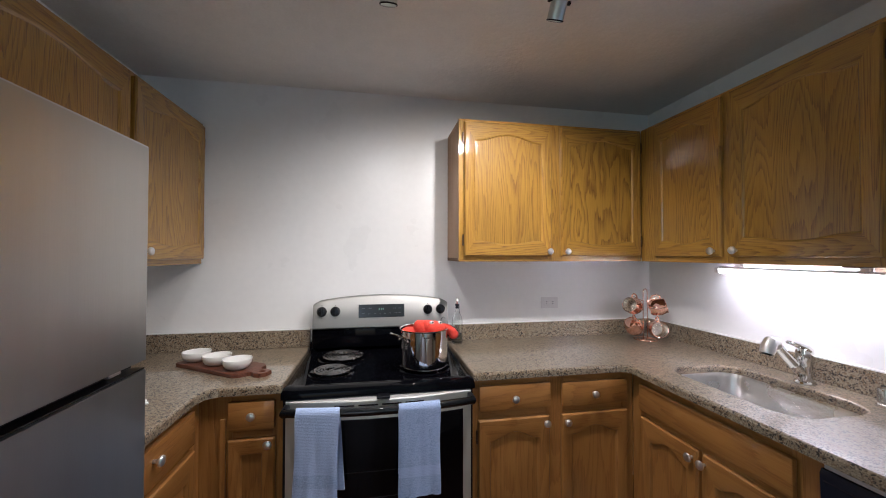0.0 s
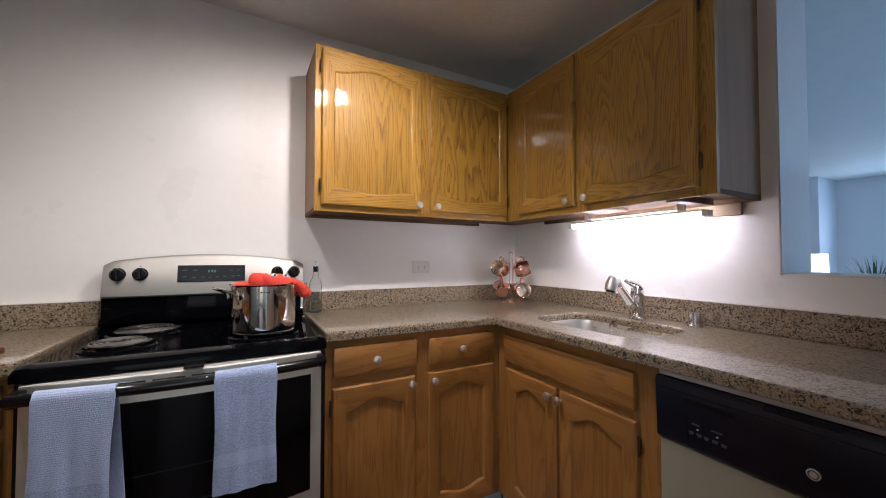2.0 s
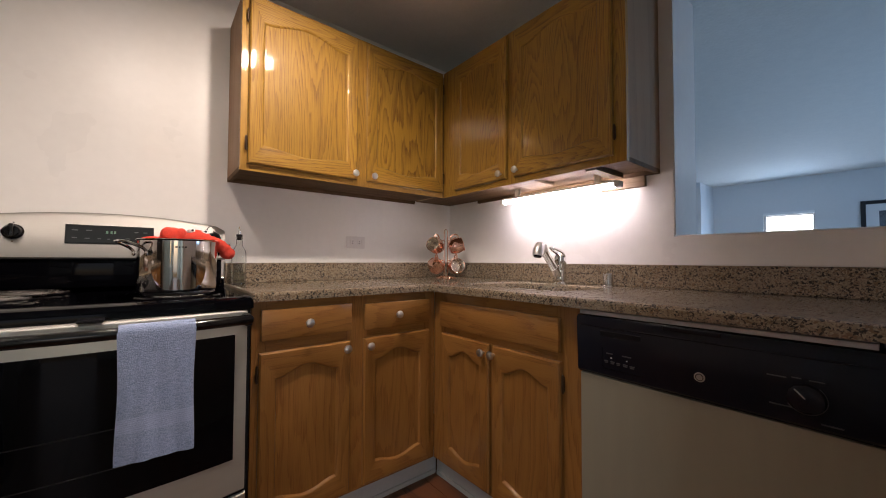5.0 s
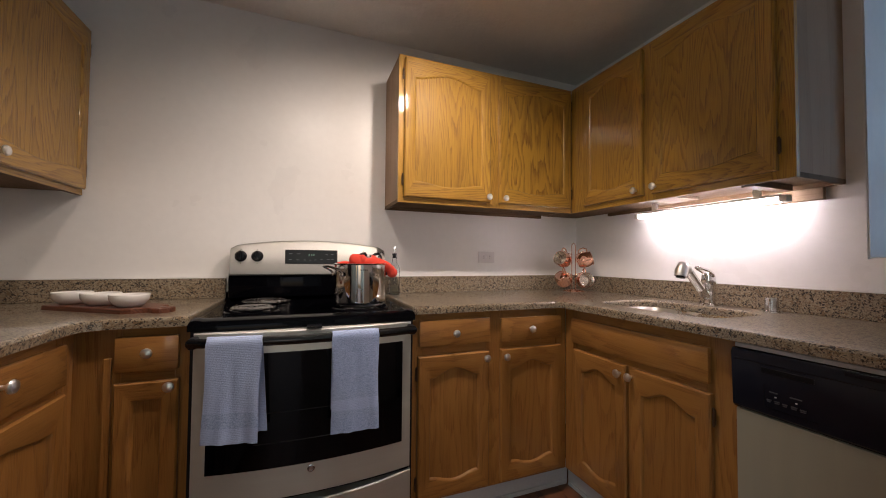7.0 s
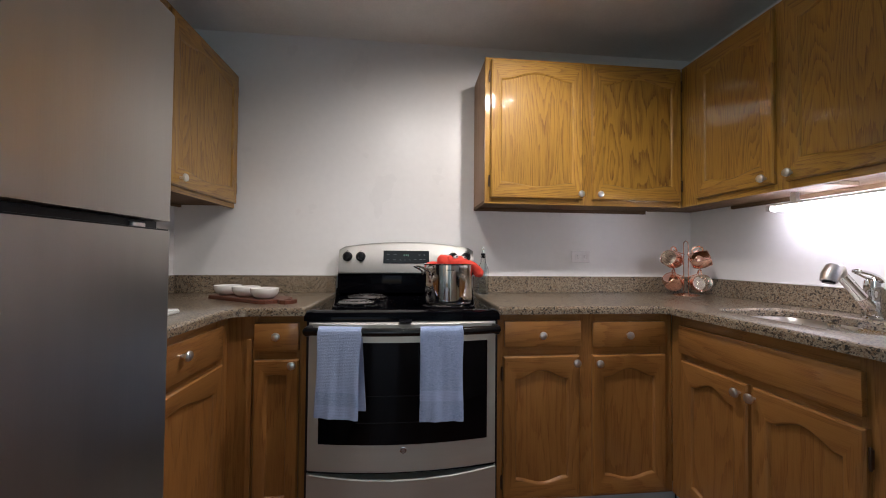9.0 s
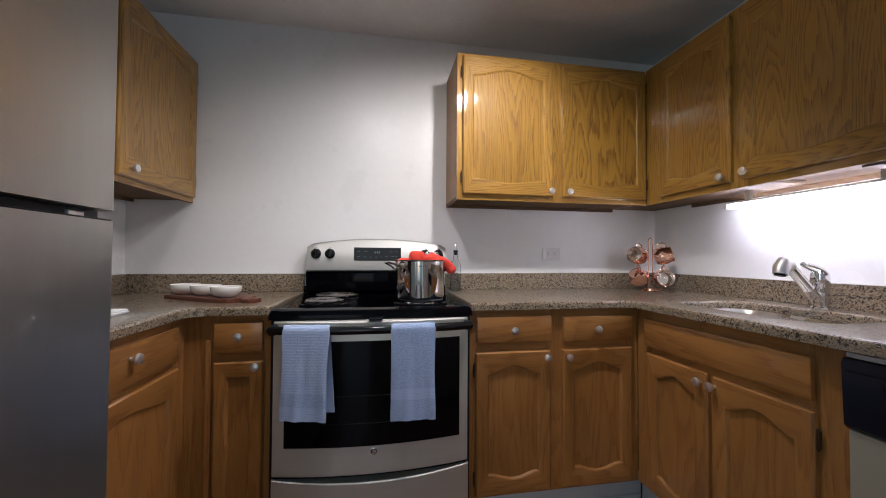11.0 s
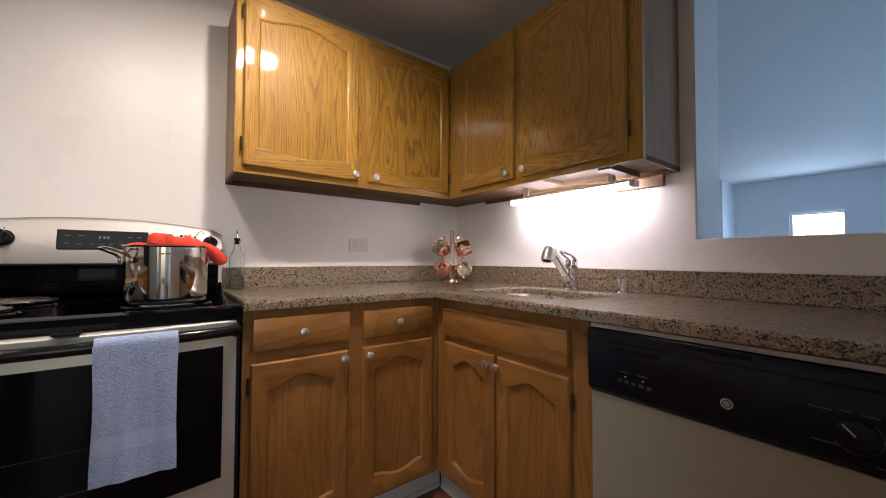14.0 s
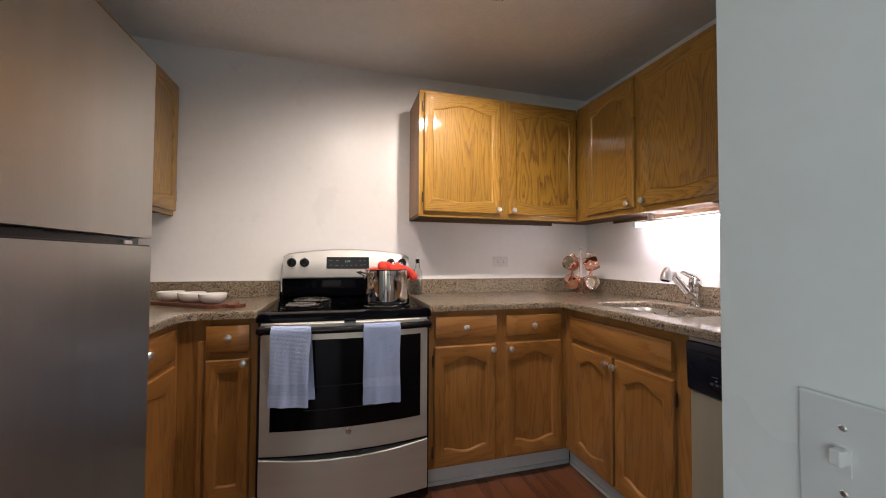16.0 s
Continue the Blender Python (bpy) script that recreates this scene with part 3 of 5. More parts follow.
def cab_door(cab, x0, x1, z0, z1, y, knob_at=None, hinge_x=None, top=0.035, bottom=0.02, stile=0.055, rail=0.06, t=0.02, hinges=(0.12, 0.88), figured=None):
    a, b = door_mesh(x1 - x0, z1 - z0, t, top, bottom, stile, rail, 0.0125 if cab.name.startswith("base_cabinet") else 0.008)
    d = part("door", a, frame_woods(cab), cab, "oak door with an arched frame", m=pose(x0, y, z0), smooth=True)
    part("panel", b, figured or frame_woods(cab)[0], d)
    if knob_at:
        knob(d, knob_at[0] - x0, -t, knob_at[1] - z0)
    if hinge_x is not None:
        for f in hinges:
            hinge(d, hinge_x - x0, (z1 - z0) * f, -t * 0.5)
    return d


def drawer_front(cab, x0, x1, z0, z1, y, knob_at=None, t=0.02):
    bm = box(0, x1 - x0, -t, 0, 0, z1 - z0, 0.005)
    d = part("drawer_front", bm, frame_woods(cab)[1], cab, "plain oak drawer front", m=pose(x0, y, z0), smooth=True)
    if knob_at:
        knob(d, knob_at[0] - x0, -t, knob_at[1] - z0)
    return d


def frame_part(cab, boxes):
    """The face frame: stiles (0) and rails (1)."""
    for kind, x0, x1, z0, z1, y0, y1 in boxes:
        bm = box(x0, x1, y0, y1, z0, z1, 0.0012)
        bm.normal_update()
        # down-facing faces take the darker oak, with their shade painted in
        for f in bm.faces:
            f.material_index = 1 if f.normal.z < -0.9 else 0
        part("rail" if kind else "stile", bm, [frame_woods(cab)[1 if kind else 0], oak_under_shade], cab)


def case(cab, x0, x1, y0, y1, z0, z1, label=""):
    """A cabinet case: veneered sides, underside in the oak with shade in its colour."""
    bm = box(x0, x1, y0, y1, z0, z1)
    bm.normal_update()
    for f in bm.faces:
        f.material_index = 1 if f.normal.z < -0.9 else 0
    return part("body", bm, [oak_dull, oak_under_shade], cab, label)


# upper cabinet on the back wall: local x = world x, front towards -y
c = thing("wall_cabinet", pose(0, 0, 0), "golden oak double-door wall cabinet on the white wall", "cabinet", "oak kitchen cabinets")
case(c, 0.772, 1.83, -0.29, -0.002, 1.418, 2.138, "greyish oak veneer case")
F0, F1 = -0.31, -0.29
frame_part(c, [(0, 0.770, 0.806, 1.40, 2.14, F0, F1), (0, 1.262, 1.345, 1.40, 2.14, F0, F1), (0, 1.806, 1.828, 1.40, 2.14, F0, F1),
               (1, 0.806, 1.262, 1.40, 1.44, F0, F1), (1, 1.345, 1.806, 1.40, 1.44, F0, F1), (1, 0.806, 1.262, 2.10, 2.14, F0, F1), (1, 1.345, 1.806, 2.10, 2.14, F0, F1)])
part("bottom_lip", box(0.772, 1.83, -0.018, -0.002, 1.40, 1.418), oak_under_shade, c)
part("side_lip", box(0.772, 0.788, -0.29, -0.018, 1.40, 1.418), oak_under_shade, c)
cab_door(c, 0.797, 1.276, 1.428, 2.122, F0, (1.258, 1.454), 0.790)
cab_door(c, 1.330, 1.816, 1.428, 2.122, F0, (1.359, 1.454), 1.8205, figured=oak_wild)

# upper cabinet on the right wall, over the sink: local x runs to world -y, front towards -x
c = thing("wall_cabinet", pose(2.14, 0, 0, 0, 0, -90), "golden oak double-door wall cabinet over the sink", "cabinet", "oak kitchen cabinets")
case(c, 0.002, 1.362, -0.29, -0.002, 1.418, 2.138, "greyish oak veneer case")
frame_part(c, [(0, 0.312, 0.440, 1.40, 2.14, F0, F1), (0, 0.795, 0.865, 1.40, 2.14, F0, F1), (0, 1.295, 1.364, 1.40, 2.14, F0, F1),
               (1, 0.440, 0.795, 1.40, 1.44, F0, F1), (1, 0.865, 1.295, 1.40, 1.44, F0, F1), (1, 0.440, 0.795, 2.10, 2.14, F0, F1), (1, 0.865, 1.295, 2.10, 2.14, F0, F1)])
part("side_lip", box(1.346, 1.362, -0.29, -0.018, 1.40, 1.418), oak_under_shade, c)
part("bottom_lip", box(0.30, 1.362, -0.018, -0.002, 1.40, 1.418), oak_under_shade, c)
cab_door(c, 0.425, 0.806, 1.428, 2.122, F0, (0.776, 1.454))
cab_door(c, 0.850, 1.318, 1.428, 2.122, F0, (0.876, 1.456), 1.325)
part("cleat", box(1.19, 1.235, -0.285, -0.05, 1.395, 1.418, 0.002), oak_under_shade, c)
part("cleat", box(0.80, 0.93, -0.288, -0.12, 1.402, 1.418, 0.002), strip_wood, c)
part("cleat", box(1.12, 1.31, -0.022, -0.003, 1.354, 1.399, 0.002), strip_wood, c, "pale wood strip against the wall")

# upper cabinets on the left wall: local x runs to world +y, front towards +x
c = thing("wall_cabinet", pose(-0.852, -0.585, 0, 0, 0, 90), "golden oak single-door wall cabinet in the corner", "cabinet", "oak kitchen cabinets")
case(c, 0.0, 0.583, -0.27, -0.002, 1.40, 2.128)
frame_part(c, [(0, 0.0, 0.04, 1.386, 2.13, -0.29, -0.27), (0, 0.545, 0.583, 1.386, 2.13, -0.29, -0.27), (1, 0.04, 0.545, 1.386, 1.425, -0.29, -0.27), (1, 0.04, 0.545, 2.09, 2.13, -0.29, -0.27)])
part("bottom_lip", box(0.0, 0.583, -0.018, -0.002, 1.386, 1.40), oak_under_shade, c)
cab_door(c, 0.012, 0.568, 1.410, 2.112, -0.29, (0.075, 1.447), 0.574)
c = thing("wall_cabinet", pose(-0.852, -1.99, 0, 0, 0, 90), "golden oak wall cabinet above the refrigerator", "cabinet", "oak kitchen cabinets")
part("body", box(0.0, 1.40, -0.27, -0.002, 1.74, 2.128), oak_dull, c)
frame_part(c, [(0, 0.0, 0.04, 1.73, 2.13, -0.29, -0.27), (0, 0.66, 0.74, 1.73, 2.13, -0.29, -0.27), (0, 1.36, 1.40, 1.73, 2.13, -0.29, -0.27),
               (1, 0.04, 0.66, 1.73, 1.765, -0.29, -0.27), (1, 0.74, 1.36, 1.73, 1.765, -0.29, -0.27), (1, 0.04, 0.66, 2.09, 2.13, -0.29, -0.27), (1, 0.74, 1.36, 2.09, 2.13, -0.29, -0.27)])
cab_door(c, 0.02, 0.68, 1.748, 2.112, -0.29, (0.63, 1.78))
cab_door(c, 0.72, 1.385, 1.748, 2.112, -0.29, (0.77, 1.78))

# base cabinet between range and corner
B0, B1 = -0.585, -0.565
c = thing("base_cabinet", pose(0, 0, 0), "golden oak base cabinet with two drawers and two doors", "cabinet", "oak kitchen cabinets")
part("body", box(0.772, 1.52, -0.565, -0.002, 0.11, CT - 0.034), oak_shadow, c)
frame_part(c, [(0, 0.770, 0.815, 0.112, CT - 0.033, B0, B1), (0, 1.112, 1.200, 0.112, CT - 0.033, B0, B1), (0, 1.495, 1.555, 0.112, CT - 0.033, B0, B1),
               (1, 0.815, 1.112, 0.855, CT - 0.033, B0, B1), (1, 1.200, 1.495, 0.855, CT - 0.033, B0, B1), (1, 0.815, 1.112, 0.715, 0.765, B0, B1), (1, 1.200, 1.495, 0.715, 0.765, B0, B1),
               (1, 0.815, 1.112, 0.112, 0.145, B0, B1), (1, 1.200, 1.495, 0.112, 0.145, B0, B1)])
drawer_front(c, 0.798, 1.128, 0.755, 0.864, B0, (0.955, 0.807))
drawer_front(c, 1.185, 1.513, 0.748, 0.857, B0, (1.337, 0.803))
cab_door(c, 0.793, 1.124, 0.128, 0.716, B0, (1.102, 0.690), 0.787, 0.034, 0.022)
cab_door(c, 1.182, 1.514, 0.128, 0.716, B0, (1.202, 0.686), None, 0.034, 0.022)

# sink base, front towards -x: local x = -(world y) from y = -0.60
c = thing("base_cabinet", pose(2.14, -0.60, 0, 0, 0, -90), "golden oak sink base cabinet with a false drawer and two doors", "cabinet", "oak kitchen cabinets")
body = box(0.02, 0.745, -0.565, -0.002, 0.11, 0.60)
add_box(body, 0.02, 0.04, -0.565, -0.002, 0.60, CT - 0.034)
add_box(body, 0.70, 0.745, -0.565, -0.002, 0.60, CT - 0.034)
part("body", body, oak_shadow, c)
frame_part(c, [(0, -0.0145, 0.075, 0.112, CT - 0.033, B0, B1), (0, 0.340, 0.395, 0.112, 0.685, B0, B1), (0, 0.655, 0.745, 0.112, CT - 0.033, B0, B1),
               (1, 0.075, 0.655, 0.685, CT - 0.033, B0, B1), (1, 0.075, 0.340, 0.112, 0.145, B0, B1), (1, 0.395, 0.655, 0.112, 0.145, B0, B1)])
drawer_front(c, 0.052, 0.672, 0.735, 0.850, B0 - 0.003)
cab_door(c, 0.060, 0.356, 0.128, 0.706, B0, (0.332, 0.672), None, 0.034, 0.022, hinges=(0.15, 0.85))
cab_door(c, 0.376, 0.674, 0.128, 0.706, B0, (0.385, 0.672), 0.681, 0.034, 0.022, stile=0.05)
c = thing("filler_panel", pose(2.14, -1.952, 0, 0, 0, -90), "narrow oak filler strip beside the dishwasher", "panel", "oak kitchen cabinets")
part("strip", box(0.003, 0.050, B0, B1, 0.0, CT - 0.033, 0.001), oak_low, c)

# base cabinets left of the range
c = thing("base_cabinet", pose(0, 0, 0), "narrow golden oak base cabinet with drawer and door beside the range", "cabinet", "oak kitchen cabinets")
part("body", box(-0.30, -0.006, -0.565, -0.002, 0.11, CT - 0.034), oak_shadow, c)
frame_part(c, [(0, -0.3135, -0.190, 0.112, CT - 0.033, B0, B1), (0, -0.045, -0.006, 0.112, CT - 0.033, B0, B1), (1, -0.190, -0.045, 0.855, CT - 0.033, B0, B1), (1, -0.190, -0.045, 0.705, 0.76, B0, B1), (1, -0.190, -0.045, 0.112, 0.145, B0, B1)])
part("corner_strip", box(-0.232, -0.212, B0 - 0.012, B0, 0.13, 0.800, 0.002), oak_low, c)
drawer_front(c, -0.203, -0.034, 0.753, 0.866, B0, (-0.114, 0.815))
cab_door(c, -0.203, -0.032, 0.128, 0.720, B0, (-0.054, 0.703), None, 0.002, 0.002, stile=0.048, rail=0.058)
c = thing("base_cabinet", pose(-0.87, -1.212, 0, 0, 0, 90), "golden oak base cabinet with a drawer beside the refrigerator", "cabinet", "oak kitchen cabinets")
part("body", box(0.0, 0.60, -0.54, -0.002, 0.11, CT - 0.034), oak_shadow, c)
frame_part(c, [(0, 0.0, 0.05, 0.112, CT - 0.033, -0.56, -0.54), (0, 0.545, 0.645, 0.112, CT - 0.033, -0.56, -0.54), (1, 0.05, 0.545, 0.855, CT - 0.033, -0.56, -0.54), (1, 0.05, 0.545, 0.70, 0.76, -0.56, -0.54), (1, 0.05, 0.545, 0.112, 0.145, -0.56, -0.54)])
drawer_front(c, 0.03, 0.560, 0.745, 0.864, -0.56, (0.305, 0.822))
cab_door(c, 0.03, 0.560, 0.128, 0.722, -0.56, (0.06, 0.690), None, 0.03, 0.02)

# ---- refrigerator ----
fr = thing("refrigerator", pose(-0.14, -1.210, 0, 0, 0, 90), "stainless steel top-freezer refrigerator beside the counter", "refrigerator")
part("case", box(-0.76, 0.0, 0.075, 0.715, 0.02, 1.655, 0.006), black, fr, "dark side case")


def fridge_door(z0, z1, name):
    r = 0.012
    pts = [(-0.762, 0.070)] + [(-0.762 + r * (1 - math.cos(radians(a))), r * (1 - math.sin(radians(a)))) for a in range(0, 91, 15)] + [(-0.38, -0.003)]
    pts += [(-r + r * math.sin(radians(a)), r * (1 - math.cos(radians(a)))) for a in range(0, 91, 15)] + [(0.0, 0.070)]
    bm = bmesh.new()
    lo, hi = [bm.verts.new((x, y, z0)) for x, y in pts], [bm.verts.new((x, y, z1)) for x, y in pts]
    n = len(pts)
    for k in range(n):
        bm.faces.new((lo[k], lo[(k + 1) % n], hi[(k + 1) % n], hi[k]))
    bm.faces.new(lo), bm.faces.new(hi)
    return part(name, bm, steel_v, fr, "brushed stainless door", smooth=True)


fd = fridge_door(1.205, 1.67, "freezer_door")
part("edge_strip", box(-0.758, -0.002, 0.004, 0.07, 1.6705, 1.676, 0.001), light_strip, fd, "pale top trim")
fd = fridge_door(0.07, 1.183, "fridge_door")
part("top_cap", box(-0.758, -0.004, 0.005, 0.068, 1.1832, 1.187, 0.001), black, fd, "black top cap")
part("hinge_plate", box(-0.085, -0.050, 0.022, 0.06, 1.1872, 1.1975, 0.002), nickel, fr, "chrome hinge plate")
part("gasket", box(-0.755, -0.006, 0.03, 0.074, 1.188, 1.204), black, fr, "black door gasket")
part("handle", tube([(-0.72, -0.03, 1.24), (-0.72, -0.055, 1.27), (-0.72, -0.055, 1.52), (-0.72, -0.03, 1.55), (-0.72, 0.0, 1.555)], 0.011), steel, fr)
part("dent", lathe([(0.0, 0.0), (0.006, 0.0005), (0.006, 0.002), (0.0, 0.0025)], pose(-0.012, 0.003, 0.706, 90), 14), black, fr, "small dark plug")

# ---- range ----
rg = thing("electric_range", pose(0, 0, 0), "stainless steel electric coil range with a black cooktop", "range")
part("body", box(0.006, 0.756, -0.64, -0.03, 0.03, 0.885), black, rg, "black side panels")


def bow(x):
    u = (x - 0.381) / 0.365
    return 0.038 * (1 - u * u)


def bowed_panel(x0, x1, z0, z1, y, t, n=16, dip=0.0, edge=0.004, top_index=0):
    """A front panel that bows out in the middle, with eased edges; dip lowers its top in the middle."""
    bm = bmesh.new()
    cols = []
    for k in range(n + 1):
        x = x0 + (x1 - x0) * k / n
        f, zt = y - bow(x), z1 - dip * (1 - ((x - 0.381) / 0.365) ** 2)
        cols.append([bm.verts.new(p) for p in ((x, y + t, z0), (x, f + edge, z0), (x, f, z0 + edge), (x, f, zt - edge), (x, f + edge, zt), (x, y + t, zt))])
    for a, b in zip(cols, cols[1:]):
        for k in range(6):
            bm.faces.new((a[k], a[(k + 1) % 6], b[(k + 1) % 6], b[k])).material_index = top_index if k in (3, 4) else 0
    bm.faces.new(cols[0]), bm.faces.new(cols[-1])
    return bm


# cooktop: black enamel pan with a raised rim and rounded front lip
ck = bmesh.new()
prof = [(-0.03, 0.955), (-0.045, 0.925), (-0.06, 0.916), (-0.085, 0.913), (-0.585, 0.913), (-0.605, 0.9165), (-0.630, 0.9155), (-0.646, 0.910), (-0.654, 0.899), (-0.654, 0.880), (-0.630, 0.876), (-0.03, 0.876)]
xs = [0.0, 0.004, 0.012, 0.028, 0.040, 0.722, 0.734, 0.750, 0.758, 0.762]
lift = [-0.006, -0.001, 0.003, 0.003, 0.0, 0.0, 0.003, 0.003, -0.001, -0.006]
cols = []
for x, dz in zip(xs, lift):
    cols.append([ck.verts.new((x, y, z + (dz if z > 0.905 and y < -0.06 else 0))) for y, z in prof])
for a, b in zip(cols, cols[1:]):
    for k in range(len(prof)):
        j = (k + 1) % len(prof)
        ck.faces.new((a[k], a[j], b[j], b[k]))
ck.faces.new(cols[0]), ck.faces.new(cols[-1])
cooktop = part("cooktop", ck, enamel, rg, "glossy black enamel cooktop", smooth=True)

# backguard: black lower panel, stainless console with a bowed top edge
part("backguard", box(0.018, 0.744, -0.10, -0.03, 0.93, 1.045, 0.008), enamel, rg, "glossy black riser", smooth=True)
bg = bmesh.new()
n = 24
cols = []
for k in range(n + 1):
    x = 0.022 + 0.733 * k / n
    u = abs((x - 0.3885) / 0.3665)
    top = 1.176 + 0.034 * (1 - u * u) - (0.012 * max(0, (u - 0.94) / 0.06) ** 2)
    cols.append([bg.verts.new(p) for p in ((x, -0.03, 1.035), (x, -0.108, 1.035), (x, -0.114, 1.042), (x, -0.088, top - 0.012), (x, -0.078, top), (x, -0.03, top))])
for a, b in zip(cols, cols[1:]):
    for k in range(6):
        bg.faces.new((a[k], a[(k + 1) % 6], b[(k + 1) % 6], b[k]))
bg.faces.new(cols[0]), bg.faces.new(cols[-1])
console = part("console", bg, console_steel, rg, "brushed stainless control console with an arched top", smooth=True)


def console_rise(x):
    return 1.176 + 0.034 * (1 - ((x - 0.381) / 0.375) ** 2) - 0.012 - 1.042


def on_console(x, z, out=0.0):
    return -0.114 + 0.026 * (z - 1.042) / console_rise(x) - out


PITCH = math.degrees(math.atan2(0.026, console_rise(0.381)))
SIDE_PITCH = math.degrees(math.atan2(0.026, console_rise(0.10)))
part("display", box(0.260, 0.508, -0.0045, 0.003, 1.092 - 1.127, 1.162 - 1.127, 0.002), display_glass, console, "black glass display", m=pose(0, on_console(0.381, 1.127), 1.127, -PITCH))
for k, (x, z, w) in enumerate([(0.285, 0.014, 0.016), (0.322, 0.014, 0.016), (0.285, -0.014, 0.014), (0.318, -0.016, 0.014), (0.350, -0.016, 0.010), (0.376, -0.017, 0.008), (0.402, -0.016, 0.010), (0.430, -0.014, 0.012), (0.462, -0.014, 0.014), (0.455, 0.012, 0.012), (0.482, 0.012, 0.012), (0.482, -0.012, 0.012)]):
    part("printed_mark", box(x - w / 2, x + w / 2, -0.0054, -0.0042, z - 0.0014, z + 0.0014), print_grey, console, m=pose(0, on_console(0.381, 1.127), 1.127, -PITCH))
for x in (0.368, 0.380, 0.390):
    part("clock_digit", box(x, x + 0.006, -0.0054, -0.0042, 0.004, 0.014), green_digit, console, m=pose(0, on_console(0.381, 1.127), 1.127, -PITCH))
for x, turn in ((0.068, 0), (0.138, 0), (0.640, 8), (0.712, 0)):
    bm = lathe([(0.0, 0.0), (0.026, 0.0), (0.026, 0.003), (0.022, 0.006), (0.020, 0.016), (0.017, 0.019), (0.0, 0.0195)], Matrix(), 24)
    add_box(bm, -0.0055, 0.0055, -0.021, 0.021, 0.012, 0.032, 0.002)
    part("control_knob", bm, knob_black, console, "glossy black control knob", m=pose(x, on_console(x, 1.128, 0.001), 1.128, 90 - SIDE_PITCH, 0, turn), smooth=True)
    part("printed_mark", box(x - 0.002, x + 0.002, -0.0012, 0.001, 0.030, 0.034), black, console, m=pose(0, on_console(x, 1.128), 1.128, -SIDE_PITCH))
    part("printed_mark", box(x - 0.002, x + 0.002, -0.0012, 0.001, -0.036, -0.032), hinge_metal, console, m=pose(0, on_console(x, 1.128), 1.128, -SIDE_PITCH))


def burner(x, y, r):
    pan = part("drip_pan", lathe([(r * 0.3, 0.908), (r * 0.95, 0.912), (r + 0.006, 0.9185), (r + 0.013, 0.9195), (r + 0.018, 0.9150), (r + 0.018, 0.9125)], pose(x, y, 0), 40), enamel, rg, "black drip pan", smooth=True)
    pts = []
    turns = int(r / 0.0185)
    for k in range(turns * 28 + 1):
        a = 2 * math.pi * k / 28
        rad = 0.024 + (r - 0.028) * k / (turns * 28)
        pts.append((x + rad * math.cos(a), y + rad * math.sin(a), 0.9275))
    bm = tube(pts, 0.0052, 8)
    add_lathe(bm, [(0.0, 0.927), (0.014, 0.926), (0.015, 0.922), (0.0, 0.921)], pose(x, y, 0), 20)
    coil = part("burner_coil", bm, iron, rg, "dark spiral burner coil", smooth=True)
    for a in (30, 150, 270):
        d = Vector((math.cos(radians(a)), math.sin(radians(a)), 0))
        part("coil_support", tube([Vector((x, y, 0.9205)) + 0.012 * d, Vector((x, y, 0.9205)) + r * d], 0.0025, 6), chrome, coil)


for x, y, r in ((0.165, -0.455, 0.082), (0.190, -0.225, 0.102), (0.575, -0.455, 0.102), (0.575, -0.225, 0.082)):
    burner(x, y, r)

# oven door, drawer, handle
DY = -0.652
od = part("oven_door", bowed_panel(0.018, 0.745, 0.312, 0.874, DY, 0.012, top_index=1), [steel, door_edge], rg, "brushed stainless oven door", smooth=True)
wn_b = bowed_panel(0.060, 0.710, 0.418, 0.802, DY - 0.003, 0.003, edge=0.0004, top_index=1)
part("window", wn_b, [oven_glass, black], od, "black oven window glass", smooth=True)
part("rack_line", bowed_panel(0.20, 0.56, 0.600, 0.603, DY - 0.0035, 0.001, edge=0.0005), rack_wire, od)
part("rack_line", bowed_panel(0.20, 0.56, 0.500, 0.503, DY - 0.0035, 0.001, edge=0.0005), rack_wire, od)
for x0 in (0.20, 0.29, 0.38, 0.47):
    part("vent_slot", bowed_panel(x0, x0 + 0.075, 0.852, 0.858, DY - 0.002, 0.003, edge=0.001), black, od)
part("logo_badge", lathe([(0.0, 0.0), (0.0125, 0.0), (0.0125, 0.002), (0.010, 0.003), (0.0, 0.003)], pose(0.382, DY - bow(0.382), 0.397, 90), 28), chrome, od, "round silver badge")
part("logo_ring", lathe([(0.0075, 0.003), (0.009, 0.0036), (0.0105, 0.003)], pose(0.382, DY - bow(0.382) - 0.0005, 0.397, 90), 28, close=False), iron, od)
HB = [(x, DY - bow(x) - 0.052, 0.852) for x in np.linspace(0.022, 0.740, 15)]
hd = part("handle", tube([(0.022, DY - 0.005, 0.848)] + HB + [(0.740, DY - 0.005, 0.848)], [0.012] + [0.0150] * 15 + [0.012], 14), knob_black, od, "black bar handle", smooth=True)
for x0, x1 in ((0.014, 0.036), (0.728, 0.750)):
    part("handle_mount", box(x0, x1, DY - 0.055, DY - 0.001, 0.832, 0.866, 0.006), black, hd)
part("latch", box(0.360, 0.410, DY - 0.045, DY - 0.0, 0.8775, 0.884, 0.002), black, rg, "black door latch")
part("drawer", bowed_panel(0.016, 0.748, 0.07, 0.302, DY, 0.012, dip=0.018), steel, rg, "brushed stainless storage drawer", smooth=True)
part("drawer_shadow_gap", box(0.02, 0.742, -0.645, -0.630, 0.28, 0.315), black, rg)
for x in (0.05, 0.71):
    part("foot", lathe([(0.018, 0.0), (0.018, 0.006), (0.009, 0.010), (0.009, 0.032)], pose(x, -0.58, 0), 14), black, rg)

# ---- towels over the oven handle ----


